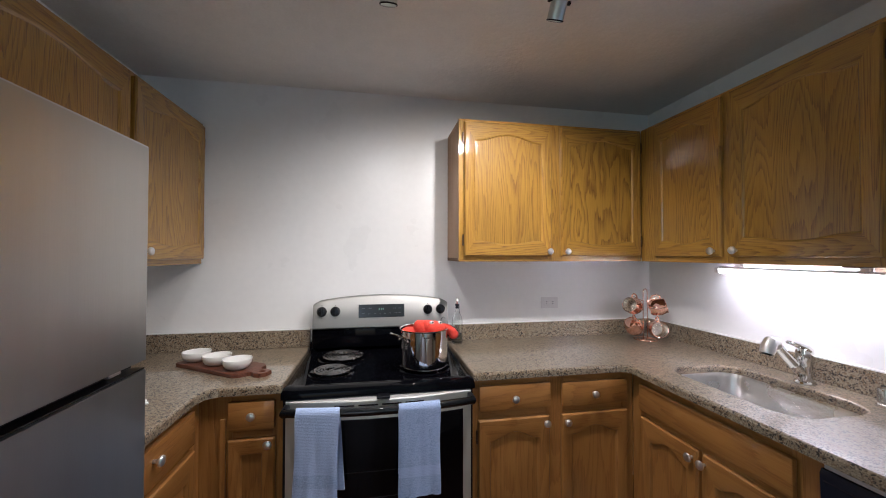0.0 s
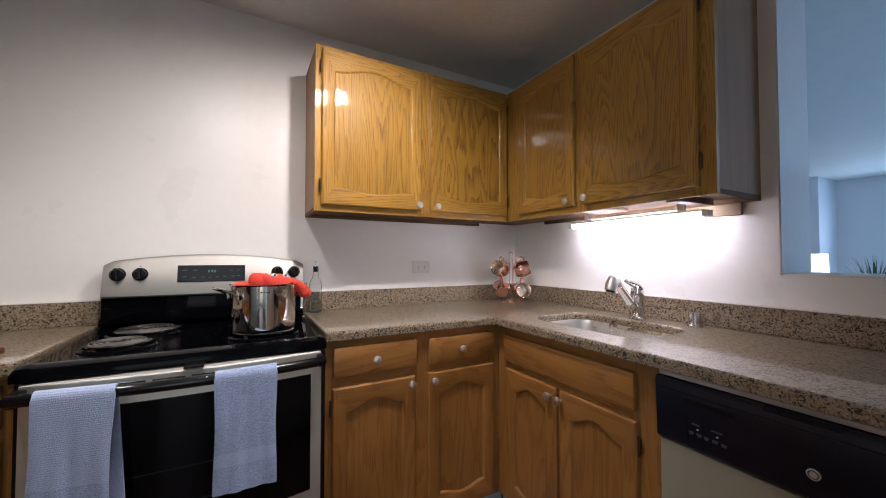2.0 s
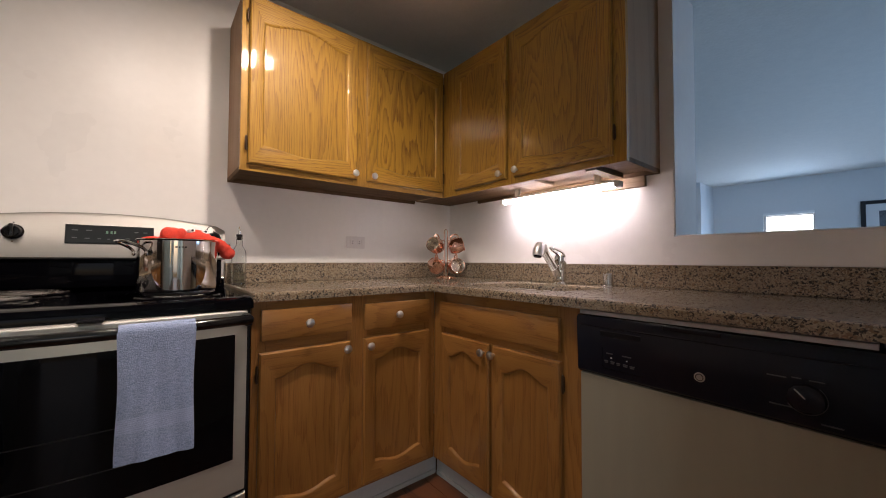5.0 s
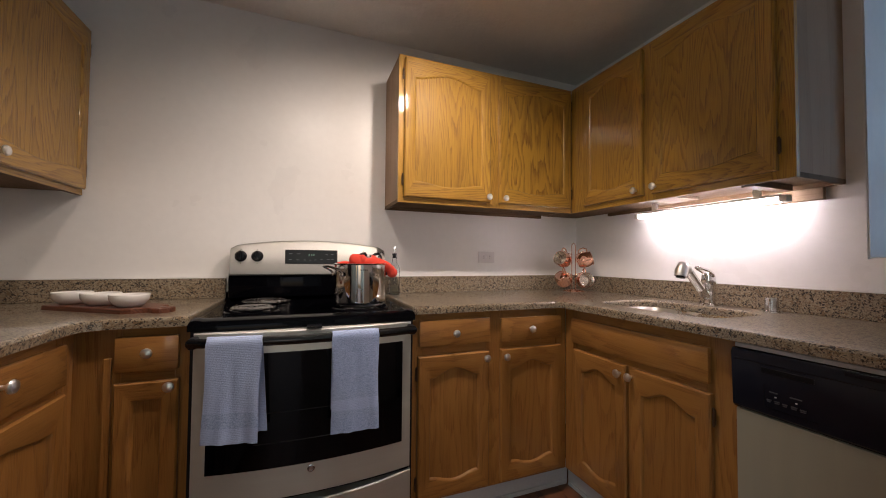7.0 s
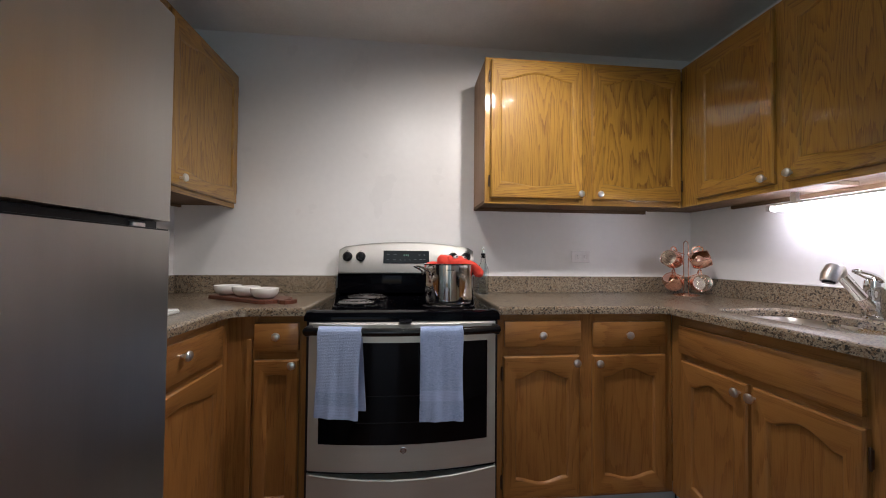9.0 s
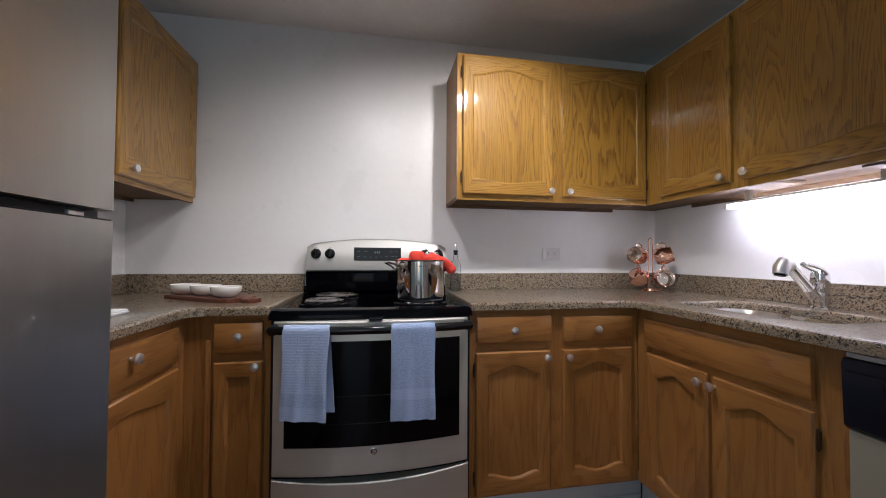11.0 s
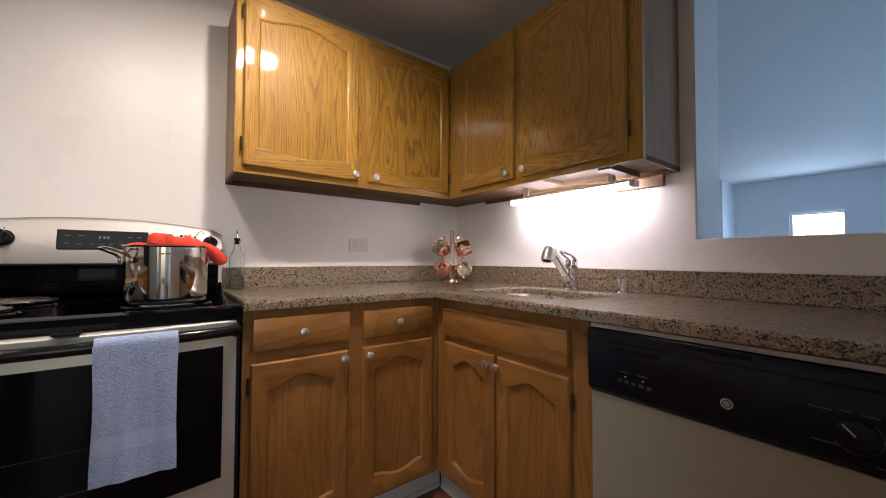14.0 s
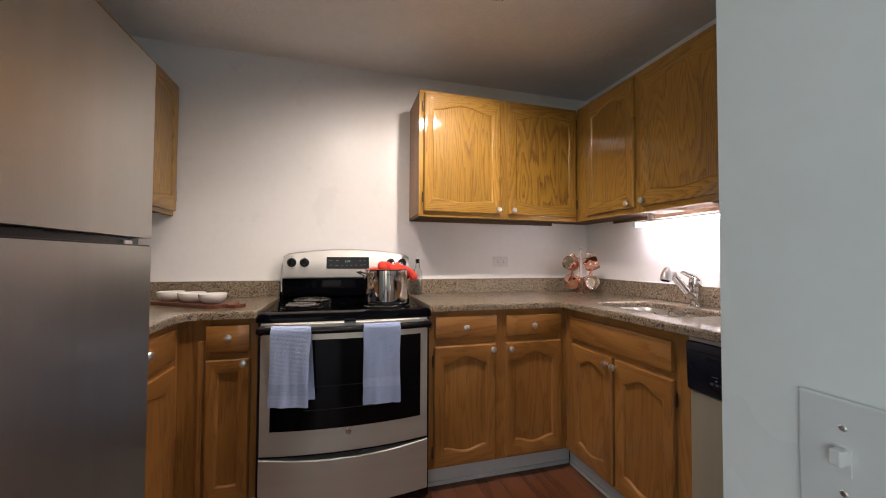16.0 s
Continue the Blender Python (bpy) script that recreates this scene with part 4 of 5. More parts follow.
def towel(name, x0, x1, drop, back, material, label, fold=0.0, seed=0, skew=0.0, band=(0, 0)):
    rnd = random.Random(seed)
    ph = rnd.random() * 6
    bm = bmesh.new()
    nx, cols = 22, []
    for k in range(nx + 1):
        u = k / nx
        x = x0 + (x1 - x0) * u
        yb, zb, r = DY - bow(x) - 0.052, 0.852, 0.0195
        pts = []
        for j in range(27):
            v = j / 26
            z = drop + (zb - drop) * v
            sway = (1 - v) * (0.0035 * math.sin(9 * u + ph + 3 * v) + 0.002 * math.sin(23 * u + 2 * ph))
            pts.append((x + skew * (1 - v) + 0.002 * math.sin(6 * v + ph) * (1 if u > 0.5 else -1), yb - r - 0.004 * (1 - v) + sway, z + 0.004 * math.sin(2.6 * u + ph) * (1 - v)))
        for j in range(1, 9):
            a = math.pi * j / 9
            pts.append((x, yb - r * math.cos(a), zb + r * math.sin(a) * 1.05))
        for j in range(0, 10):
            v = j / 9
            pts.append((x + fold * v, yb + r + 0.002 * math.sin(8 * u + ph), zb + (back - zb) * v))
        cols.append([bm.verts.new(p) for p in pts])
    for a, b in zip(cols, cols[1:]):
        for j in range(len(a) - 1):
            f = bm.faces.new((a[j], a[j + 1], b[j + 1], b[j]))
            f.material_index = 1 if j < 26 and band[0] <= j < band[1] else 0
    bmesh.ops.recalc_face_normals(bm, faces=bm.faces[:])
    bmesh.ops.solidify(bm, geom=bm.faces[:], thickness=0.0055)
    ob = part(name, bm, material, None, smooth=True)
    return tagged(ob, label, "towel", "towels on the oven handle")


towel("dish_towel", 0.070, 0.226, 0.545, 0.56, [blue_rib, blue_terry], "blue ribbed cotton towel folded over the oven handle", 0.018, 3, -0.008, (4, 8))
towel("dish_towel", 0.441, 0.600, 0.528, 0.60, [blue_terry, blue_rib], "blue terry towel hanging over the oven handle", 0.0, 8, 0.0, (6, 9))

# ---- dishwasher: local x runs to world -y, front towards -x ----
dw = thing("dishwasher", pose(2.14, -1.348, 0, 0, 0, -90), "dishwasher with a black control panel and a pale metal door", "dishwasher")
part("body", box(0.004, 0.596, -0.575, -0.02, 0.05, CT - 0.04), black, dw)
part("door_panel", box(0.004, 0.596, -0.612, -0.577, 0.10, 0.700, 0.003), door_metal, dw, "pale beige-grey metal door")
cp = bmesh.new()
cols = []
for k in range(13):
    x = 0.002 + 0.596 * k / 12
    cols.append([cp.verts.new(p) for p in ((x, -0.577, 0.703), (x, -0.612, 0.703), (x, -0.622, 0.712), (x, -0.628, 0.862), (x, -0.622, 0.873), (x, -0.577, 0.876))])
for a, b in zip(cols, cols[1:]):
    for k in range(6):
        cp.faces.new((a[k], a[(k + 1) % 6], b[(k + 1) % 6], b[k]))
cp.faces.new(cols[0]), cp.faces.new(cols[-1])
cpo = part("control_panel", cp, navy_black, dw, "glossy black control panel", smooth=True)
part("top_strip", box(0.010, 0.59, -0.624, -0.58, 0.8775, CT - 0.036, 0.001), light_strip, dw, "pale metal strip under the counter")
part("handle_recess", box(0.075, 0.185, -0.6288, -0.626, 0.822, 0.836, 0.001), black, cpo)
part("handle_lip", box(0.24, 0.36, -0.634, -0.622, 0.862, 0.872, 0.002), navy_black, cpo)
part("logo_badge", lathe([(0.0, 0.0), (0.0112, 0.0), (0.0112, 0.0015), (0.0, 0.002)], pose(0.316, -0.6245, 0.762, 90), 26), light_strip, cpo, "round silver badge")
part("logo_ring", lathe([(0.0064, 0.002), (0.0075, 0.0026), (0.0086, 0.002)], pose(0.316, -0.6245, 0.762, 90), 26, close=False), iron, cpo)
for x, z, w in ((0.092, 0.774, 0.018), (0.136, 0.774, 0.024), (0.086, 0.752, 0.010), (0.103, 0.752, 0.011), (0.120, 0.751, 0.010), (0.138, 0.751, 0.012), (0.156, 0.750, 0.012)):
    part("printed_mark", box(x, x + w, -0.6275, -0.6232, z - 0.0013, z + 0.0013), print_grey, cpo)
    if z < 0.76:
        part("printed_mark", box(x + 0.001, x + w - 0.001, -0.6275, -0.6232, z - 0.0052, z - 0.0034), print_grey, cpo)
for x in (0.104, 0.147):
    part("indicator", box(x, x + 0.0035, -0.6275, -0.6235, 0.7615, 0.7640), plate_white, cpo)
# moulded lines of the control panel: the long ridge under its top and the frame of the button field
part("ridge", tube([(0.010, -0.6270, 0.846), (0.590, -0.6270, 0.846)], 0.0022, 8), navy_black, cpo, "moulded ridge", smooth=True)
part("field_edge", tube([(0.080, -0.6255, 0.790), (0.080, -0.6245, 0.735), (0.086, -0.6243, 0.730), (0.190, -0.6243, 0.730)], 0.0012, 8), navy_black, cpo, smooth=True)
dial = part("dial", lathe([(0.0, 0.0), (0.0285, 0.0), (0.0270, 0.010), (0.021, 0.014), (0.0, 0.014)], pose(0.495, -0.6245, 0.765, 90), 32), navy_black, cpo, "black round timer dial", smooth=True)
arc = [(0.495 + 0.0305 * math.cos(radians(a)), -0.6275, 0.765 + 0.0305 * math.sin(radians(a))) for a in range(-150, 60, 10)]
part("dial_ring", tube(arc, 0.0009, 6), print_grey, cpo)
part("pointer", tube([(0.480, -0.6390, 0.783), (0.495, -0.6390, 0.767)], 0.0014, 6), light_strip, dial)
for x, z, w in ((0.437, 0.800, 0.030), (0.475, 0.803, 0.014), (0.500, 0.802, 0.022), (0.440, 0.742, 0.034), (0.515, 0.722, 0.030)):
    part("printed_mark", box(x, x + w, -0.6285, -0.6235, z - 0.0009, z + 0.0009), print_grey, cpo)
part("kick_plate", box(0.01, 0.59, -0.54, -0.52, 0.0, 0.095), black, dw)

# ---- sink and faucet ----
bm = bmesh.new()
loops = []
for inset, z in ((-0.012, CT - 0.033), (-0.004, CT - 0.0335), (0.004, CT - 0.05), (0.018, CT - 0.17), (0.045, CT - 0.19), (0.12, CT - 0.196)):
    r = max(0.03, 0.085 - inset * 0.3)
    loops.append([bm.verts.new((x, y, z)) for x, y in rounded_rect(1.645 + inset, 1.985 - inset, -1.205 + inset, -0.69 - inset, r)])
for a, b in zip(loops, loops[1:]):
    for k in range(len(a)):
        bm.faces.new((a[k], a[(k + 1) % len(a)], b[(k + 1) % len(b)], b[k]))
bm.faces.new(loops[-1])
bmesh.ops.recalc_face_normals(bm, faces=bm.faces[:])
bmesh.ops.solidify(bm, geom=bm.faces[:], thickness=-0.0012)
sk = tagged(part("sink", bm, sink_steel, smooth=True), "undermount stainless steel sink set in the granite", "sink")
part("drain", lathe([(0.0, 0.0), (0.030, 0.0), (0.042, 0.003), (0.045, 0.0015), (0.045, 0.0)], pose(1.83, -0.95, CT - 0.1945), 26), chrome, sk, "chrome drain")

FX, FY = 2.052, -0.945
fc = thing("faucet", pose(FX, FY, CT), "chrome pull-out kitchen faucet with a loop lever", "faucet")
part("escutcheon", lathe([(0.0, 0.0), (0.034, 0.0), (0.032, 0.006), (0.026, 0.010), (0.0, 0.010)], Matrix(), 26), chrome, fc, smooth=True)
part("body", lathe([(0.025, 0.008), (0.0255, 0.060), (0.0245, 0.085), (0.0275, 0.090), (0.0285, 0.122), (0.026, 0.136), (0.015, 0.147), (0.0, 0.149)], Matrix(), 26), chrome, fc, "chrome column", smooth=True)
S0, S1 = Vector((-0.004, 0.004, 0.030)), Vector((-0.175, -0.018, 0.172))
sp = part("spout", tube([S0, S0.lerp(S1, 0.3), S0.lerp(S1, 0.34), S0.lerp(S1, 0.36), S0.lerp(S1, 0.92)], [0.0195, 0.0180, 0.0195, 0.0172, 0.0172], 18), chrome, fc, "chrome pull-out wand", smooth=True)
hp = [S0.lerp(S1, 0.88), S0.lerp(S1, 0.97) + Vector((0, 0, 0.004)), S1 + Vector((-0.012, 0, 0.002)), S1 + Vector((-0.026, -0.001, -0.016)), S1 + Vector((-0.034, -0.002, -0.040))]
part("spray_head", tube(hp, [0.018, 0.0225, 0.0245, 0.025, 0.0230], 18), nickel, sp, "satin spray head", smooth=True)
part("nozzle", tube([hp[-1], hp[-1] + Vector((-0.0015, 0, -0.006))], 0.017, 16), black, sp)
lv = []
for k in range(25):
    a = 2 * math.pi * k / 24
    u, v = 0.5 - 0.5 * math.cos(a), math.sin(a)
    lv.append((-0.004 - 0.100 * u, -0.018 + 0.022 * v * (1 - 0.35 * u), 0.130 + 0.062 * u - 0.022 * u * u))
part("lever", tube(lv, 0.0066, 10), chrome, fc, "open loop lever", smooth=True)
ag = tagged(part("air_gap", lathe([(0.0, 0.0), (0.026, 0.0), (0.025, 0.004), (0.0215, 0.006), (0.0215, 0.052), (0.019, 0.057), (0.0, 0.058)], pose(2.068, -1.172, CT), 28), cap_steel, smooth=True), "satin nickel dishwasher air gap cap on the counter", "air gap")

# ---- under-cabinet light ----
ul = thing("under_cabinet_light", pose(2.03, 0, 0), "slim fluorescent light fixed below the oak wall cabinet, lit", "light")
part("housing", box(-0.013, 0.013, -1.228, -0.606, 1.3690, 1.3790, 0.002), fixture_white, ul, "white metal housing")
part("tube", tube([(0, -1.225, 1.3575), (0, -0.612, 1.3575)], 0.0110, 16), tube_glow, ul, "glowing tube", smooth=True)
part("end_cap", box(-0.020, 0.020, -1.252, -1.226, 1.348, 1.374, 0.004), fixture_white, ul)
part("end_cap", box(-0.020, 0.020, -0.611, -0.590, 1.348, 1.374, 0.004), fixture_white, ul)
for y in (-0.70, -1.15):
    part("bracket", box(-0.010, 0.010, y - 0.012, y + 0.012, 1.376, 1.420, 0.002), fixture_white, ul)

# ---- track light ----
tl = thing("track_light", pose(0, -1.0, CEIL), "track light with brushed steel spot heads on the ceiling, lit", "light")
part("track", box(-0.30, 1.05, -0.018, 0.018, -0.022, 0.0, 0.003), nickel, tl, "slim metal track")
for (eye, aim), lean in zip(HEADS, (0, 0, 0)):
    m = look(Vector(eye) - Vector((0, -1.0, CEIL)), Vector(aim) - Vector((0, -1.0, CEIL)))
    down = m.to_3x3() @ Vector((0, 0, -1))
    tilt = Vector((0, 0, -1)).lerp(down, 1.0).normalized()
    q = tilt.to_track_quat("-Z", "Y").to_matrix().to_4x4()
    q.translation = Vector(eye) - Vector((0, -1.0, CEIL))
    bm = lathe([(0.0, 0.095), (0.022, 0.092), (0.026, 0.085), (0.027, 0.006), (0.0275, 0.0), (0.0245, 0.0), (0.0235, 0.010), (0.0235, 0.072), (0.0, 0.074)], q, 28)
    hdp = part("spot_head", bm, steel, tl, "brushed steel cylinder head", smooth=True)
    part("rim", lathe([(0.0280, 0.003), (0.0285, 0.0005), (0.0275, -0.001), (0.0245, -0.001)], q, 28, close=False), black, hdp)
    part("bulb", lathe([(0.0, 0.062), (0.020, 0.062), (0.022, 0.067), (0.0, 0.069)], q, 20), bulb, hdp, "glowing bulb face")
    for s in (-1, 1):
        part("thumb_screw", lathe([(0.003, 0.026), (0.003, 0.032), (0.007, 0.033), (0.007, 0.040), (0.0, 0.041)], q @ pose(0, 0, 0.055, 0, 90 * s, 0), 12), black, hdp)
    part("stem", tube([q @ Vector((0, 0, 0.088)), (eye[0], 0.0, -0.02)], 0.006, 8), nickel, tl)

# ---- outlet and switch ----
oc = thing("outlet", pose(1.424, 0, 1.137), "white duplex wall outlet lying sideways above the backsplash", "outlet")
pl = part("plate", box(-0.057, 0.057, -0.0075, -0.0005, -0.035, 0.035, 0.003), plate_white, oc)
for sx in (-0.0205, 0.0205):
    soc = part("socket", box(sx - 0.014, sx + 0.014, -0.0090, -0.007, -0.016, 0.016, 0.003), plate_white, pl)
    for dz in (-0.006, 0.006):
        part("slot", box(sx - 0.004, sx + 0.004, -0.0095, -0.0084, dz - 0.0012, dz + 0.0012), black, soc)
part("screw", lathe([(0.0, 0.0), (0.003, 0.0), (0.0, 0.0012)], pose(0, -0.0075, 0, 90), 12), nickel, pl)
sw = thing("light_switch", pose(0.80, -2.119, 0.970, 0, 0, -90), "white toggle light switch on the hall wall", "switch")
pl = part("plate", box(-0.035, 0.035, -0.006, -0.0005, -0.057, 0.057, 0.003), plate_white, sw)
part("toggle", box(-0.005, 0.005, -0.019, -0.004, -0.003, 0.012, 0.002), plate_white, pl)
part("toggle_slot", box(-0.006, 0.006, -0.0068, -0.005, -0.013, 0.013), fixture_white, pl)
for z in (-0.030, 0.030):
    part("screw", lathe([(0.0, 0.0), (0.0032, 0.0), (0.0022, 0.0010), (0.0, 0.0012)], pose(0, -0.006, z, 90), 12), nickel, pl)

# ---- stockpot with the red plush toy ----
PX, PY, PZ = 0.572, -0.462, 0.9327
pr, ph = 0.108, 0.166
pot = thing("stockpot", pose(PX, PY, PZ), "polished stainless steel stockpot on the front burner", "pot")
part("body", lathe([(0.0, 0.0), (pr - 0.010, 0.0), (pr - 0.002, 0.004), (pr, 0.012), (pr, ph - 0.004), (pr + 0.004, ph), (pr + 0.003, ph + 0.002), (pr - 0.003, ph), (pr - 0.003, 0.010), (0.0, 0.006)], Matrix(), 56, False), pot_steel, pot, smooth=True)
part("base_disc", lathe([(0.0, -0.0002), (pr - 0.012, -0.0002), (pr - 0.007, 0.003), (pr - 0.009, 0.0035)], Matrix(), 48, False), steel, pot)
for s, ang in ((-1, 205), (1, 25)):
    d = Vector((math.cos(radians(ang)), math.sin(radians(ang)), 0))
    q = Vector((-d.y, d.x, 0))
    pts = [d * (pr - 0.001) + q * 0.036 + Vector((0, 0, 0.128)), d * (pr + 0.012) + q * 0.036 + Vector((0, 0, 0.140)), d * (pr + 0.045) + q * 0.030 + Vector((0, 0, 0.155)), d * (pr + 0.055) + q * 0.015 + Vector((0, 0, 0.158)),
           d * (pr + 0.055) - q * 0.015 + Vector((0, 0, 0.158)), d * (pr + 0.045) - q * 0.030 + Vector((0, 0, 0.155)), d * (pr + 0.012) - q * 0.036 + Vector((0, 0, 0.140)), d * (pr - 0.001) - q * 0.036 + Vector((0, 0, 0.128))]
    h = part("handle", tube(pts, 0.0042, 10), pot_steel, pot, "bent steel loop handle", smooth=True)
    for e in (0.036, -0.036):
        part("rivet_plate", lathe([(0.0, 0.0), (0.010, 0.0), (0.009, 0.003), (0.0, 0.004)], Matrix.Translation(d * pr + q * e * 1.0 + Vector((0, 0, 0.124))) @ d.to_track_quat("Z", "X").to_matrix().to_4x4(), 14), pot_steel, h)
for k, (w, z) in enumerate(((0.006, 0.142), (0.003, 0.142), (0.004, 0.142), (0.004, 0.142))):
    a = radians(-96 + k * 4.2)
    part("printed_mark", box(-w / 2, w / 2, -0.0006, 0.0004, -0.0022, 0.0022), black, pot, m=pose((pr + 0.0005) * math.cos(a), (pr + 0.0005) * math.sin(a), z, 0, 0, math.degrees(a) + 90))


def add_blob(bm, c, r, sx=1.0, sy=1.0, sz=1.0, rot=0.0, seed=0, mi=0):
    g = bmesh.ops.create_icosphere(bm, subdivisions=3, radius=1.0, matrix=Matrix())
    m = Matrix.Translation(c) @ Matrix.Rotation(radians(rot), 4, "Z") @ Matrix.Diagonal((r * sx, r * sy, r * sz, 1))
    for v in g["verts"]:
        k = 1 + 0.09 * noise.noise(v.co * 2.3 + Vector((seed * 3.1, seed, 0)))
        v.co = m @ (v.co * k)
    for f in {f for v in g["verts"] for f in v.link_faces}:
        f.material_index = mi


Z = PZ + ph - 0.006
bm = bmesh.new()
# body in the pot, head on the rim
add_blob(bm, (PX, PY, Z - 0.050), 0.076, 1.15, 1.15, 0.7, 0, 1)
add_blob(bm, (PX + 0.045, PY - 0.030, Z + 0.008), 0.040, 1.2, 0.95, 0.85, -8, 2)
add_blob(bm, (PX + 0.020, PY + 0.030, Z + 0.004), 0.045, 1.3, 1.0, 0.7, 0, 3)
# the raised claw: two thick fingers with a notch between them
add_blob(bm, (PX - 0.014, PY - 0.030, Z + 0.012), 0.032, 1.0, 0.8, 1.1, 10, 4)
add_blob(bm, (PX - 0.030, PY - 0.036, Z + 0.024), 0.023, 0.95, 0.8, 1.05, 0, 5)
add_blob(bm, (PX + 0.004, PY - 0.040, Z + 0.023), 0.021, 0.75, 0.75, 1.1, -20, 6)
# a tail fold at the rim, and the arm and claw hanging over it
add_blob(bm, (PX - 0.068, PY - 0.020, Z - 0.004), 0.034, 1.15, 0.9, 0.62, 15, 7)
add_blob(bm, (PX - 0.040, PY - 0.015, Z - 0.002), 0.028, 1.1, 0.9, 0.7, 0, 8)
for k in range(6):
    u = k / 5
    add_blob(bm, (PX + 0.080 + 0.064 * u, PY - 0.012 + 0.032 * u, Z + 0.010 - 0.044 * u * u), 0.0160 + 0.007 * u, 1.15, 0.9, 0.95, 20, 9 + k)
fused = part("plush_toy", bm, plush)
rm = fused.modifiers.new("fuse", "REMESH")
rm.mode, rm.voxel_size, rm.use_smooth_shade = "VOXEL", 0.0032, True
sm = fused.modifiers.new("soften", "SMOOTH")
sm.iterations = 4
toy = tagged(fused, "red plush lobster toy with white eyes peeking out of the stockpot", "toy")
for ex, ey, ez in ((0.030, -0.056, 0.036), (0.066, -0.052, 0.034)):
    bm = bmesh.new()
    add_blob(bm, (PX + ex, PY + ey + 0.010, Z + ez), 0.0095, 1.15, 1.0, 0.9, 0, 1)
    eye = part("eye", bm, eye_white, toy, "white felt eye", smooth=True)
    bm = bmesh.new()
    add_blob(bm, (PX + ex + 0.003, PY + ey + 0.0020, Z + ez + 0.003), 0.0040, 1, 0.6, 1, 0, 2)
    part("pupil", bm, black, eye, smooth=True)
part("antenna", tube([(PX + 0.070, PY - 0.030, Z + 0.034), (PX + 0.078, PY - 0.028, Z + 0.052), (PX + 0.088, PY - 0.026, Z + 0.058), (PX + 0.096, PY - 0.024, Z + 0.048)], 0.0016, 6), black, toy, "thin black antenna")

# ---- oil bottle ----
ob = thing("oil_bottle", pose(0.815, -0.075, CT), "clear glass oil bottle with a steel pourer on the counter", "bottle")
bm = bmesh.new()
prof = [(0.027, 0.0), (0.030, 0.004), (0.030, 0.130), (0.027, 0.150), (0.014, 0.175), (0.0125, 0.205), (0.0145, 0.208), (0.0145, 0.214)]
part("glass_body", lathe(prof + [(r - 0.0025, z) for r, z in prof[::-1][:-1]] + [(0.0, 0.005)], Matrix(), 26), bottle_glass, ob, smooth=True)
part("oil", lathe([(0.0, 0.0065), (0.0262, 0.0065), (0.0262, 0.055), (0.0, 0.055)], Matrix(), 24), oil, ob, "pale oil")
part("stopper", lathe([(0.0095, 0.200), (0.0095, 0.214), (0.013, 0.216), (0.013, 0.226), (0.0, 0.228)], Matrix(), 18), black, ob, "black stopper")
part("spout", tube([(0, 0, 0.226), (0.0, 0, 0.245), (-0.002, 0, 0.256), (0.0, 0.0, 0.263)], [0.0055, 0.005, 0.004, 0.003], 10), chrome, ob, "steel pourer")

# ---- cutting board with three bowls ----
ang = -34.6
A = pose(-0.334, -0.325, CT, 0, 0, ang)
bw, bl = 0.083, 0.203
pts = [(-bl, -bw + 0.012), (-bl + 0.012, -bw), (0.182, -bw), (0.206, -bw + 0.016), (0.216, -0.036), (0.230, -0.026), (0.256, -0.036), (0.282, -0.030), (0.293, 0.0), (0.282, 0.030), (0.256, 0.036), (0.230, 0.026), (0.216, 0.036), (0.206, bw - 0.016), (0.182, bw), (-bl + 0.012, bw), (-bl, bw - 0.012)]
hole = [(0.264 + 0.012 * math.cos(a), 0.012 * math.sin(a)) for a in np.linspace(0, -2 * math.pi, 13)[:-1]]
cbd = part("cutting_board", slab(pts, hole, 0.0, 0.017, 0.004), board_wood, smooth=False)
cbd.matrix_world = A
tagged(cbd, "reddish-brown wooden paddle cutting board on the counter", "cutting board")
B = [(0.0, 0.0), (0.029, 0.0), (0.034, 0.003), (0.045, 0.012), (0.0525, 0.027), (0.0545, 0.043), (0.0535, 0.0450), (0.0515, 0.043), (0.0495, 0.027), (0.042, 0.014), (0.030, 0.007), (0.0, 0.006)]
bowl = part("bowl", lathe(B, Matrix.Diagonal((1.08, 1.0, 1.0, 1)), 36, False), ceramic, smooth=True)
tagged(bowl, "small white ceramic dipping bowl on the cutting board", "bowl", "bowls on the cutting board")
spots = [A @ Vector((x, y, 0.0172)) for x, y in ((-0.141, -0.022), (0.0, -0.020), (0.138, -0.022))]
OV = Matrix.Rotation(radians(24), 4, "Z")
bowl.matrix_world = Matrix.Translation(spots[0]) @ OV
for s in spots[1:]:
    copy_thing(bowl, Matrix.Translation(s) @ OV)

# ---- paper napkins with a pinked edge, beside the refrigerator ----
for k, (dx, dy, turn) in enumerate(((0.0, 0.0, 2), (0.004, -0.003, -1), (-0.003, 0.002, 3))):
    pts = [(-0.085, -0.055)] + [(0.078 + (0.008 if j % 2 else 0.0), -0.055 + 0.110 * j / 12) for j in range(13)] + [(-0.085, 0.055)]
    nk = part("paper_napkin", slab(pts, None, 0.0, 0.0045, 0.001), napkin)
    nk.matrix_world = pose(-0.490 + dx, -0.775 + dy, CT + 0.0002 + 0.0048 * k, 0, 0, turn)
    tagged(nk, "folded white paper napkin with a zigzag edge on the counter", "napkin", "stacked napkins")

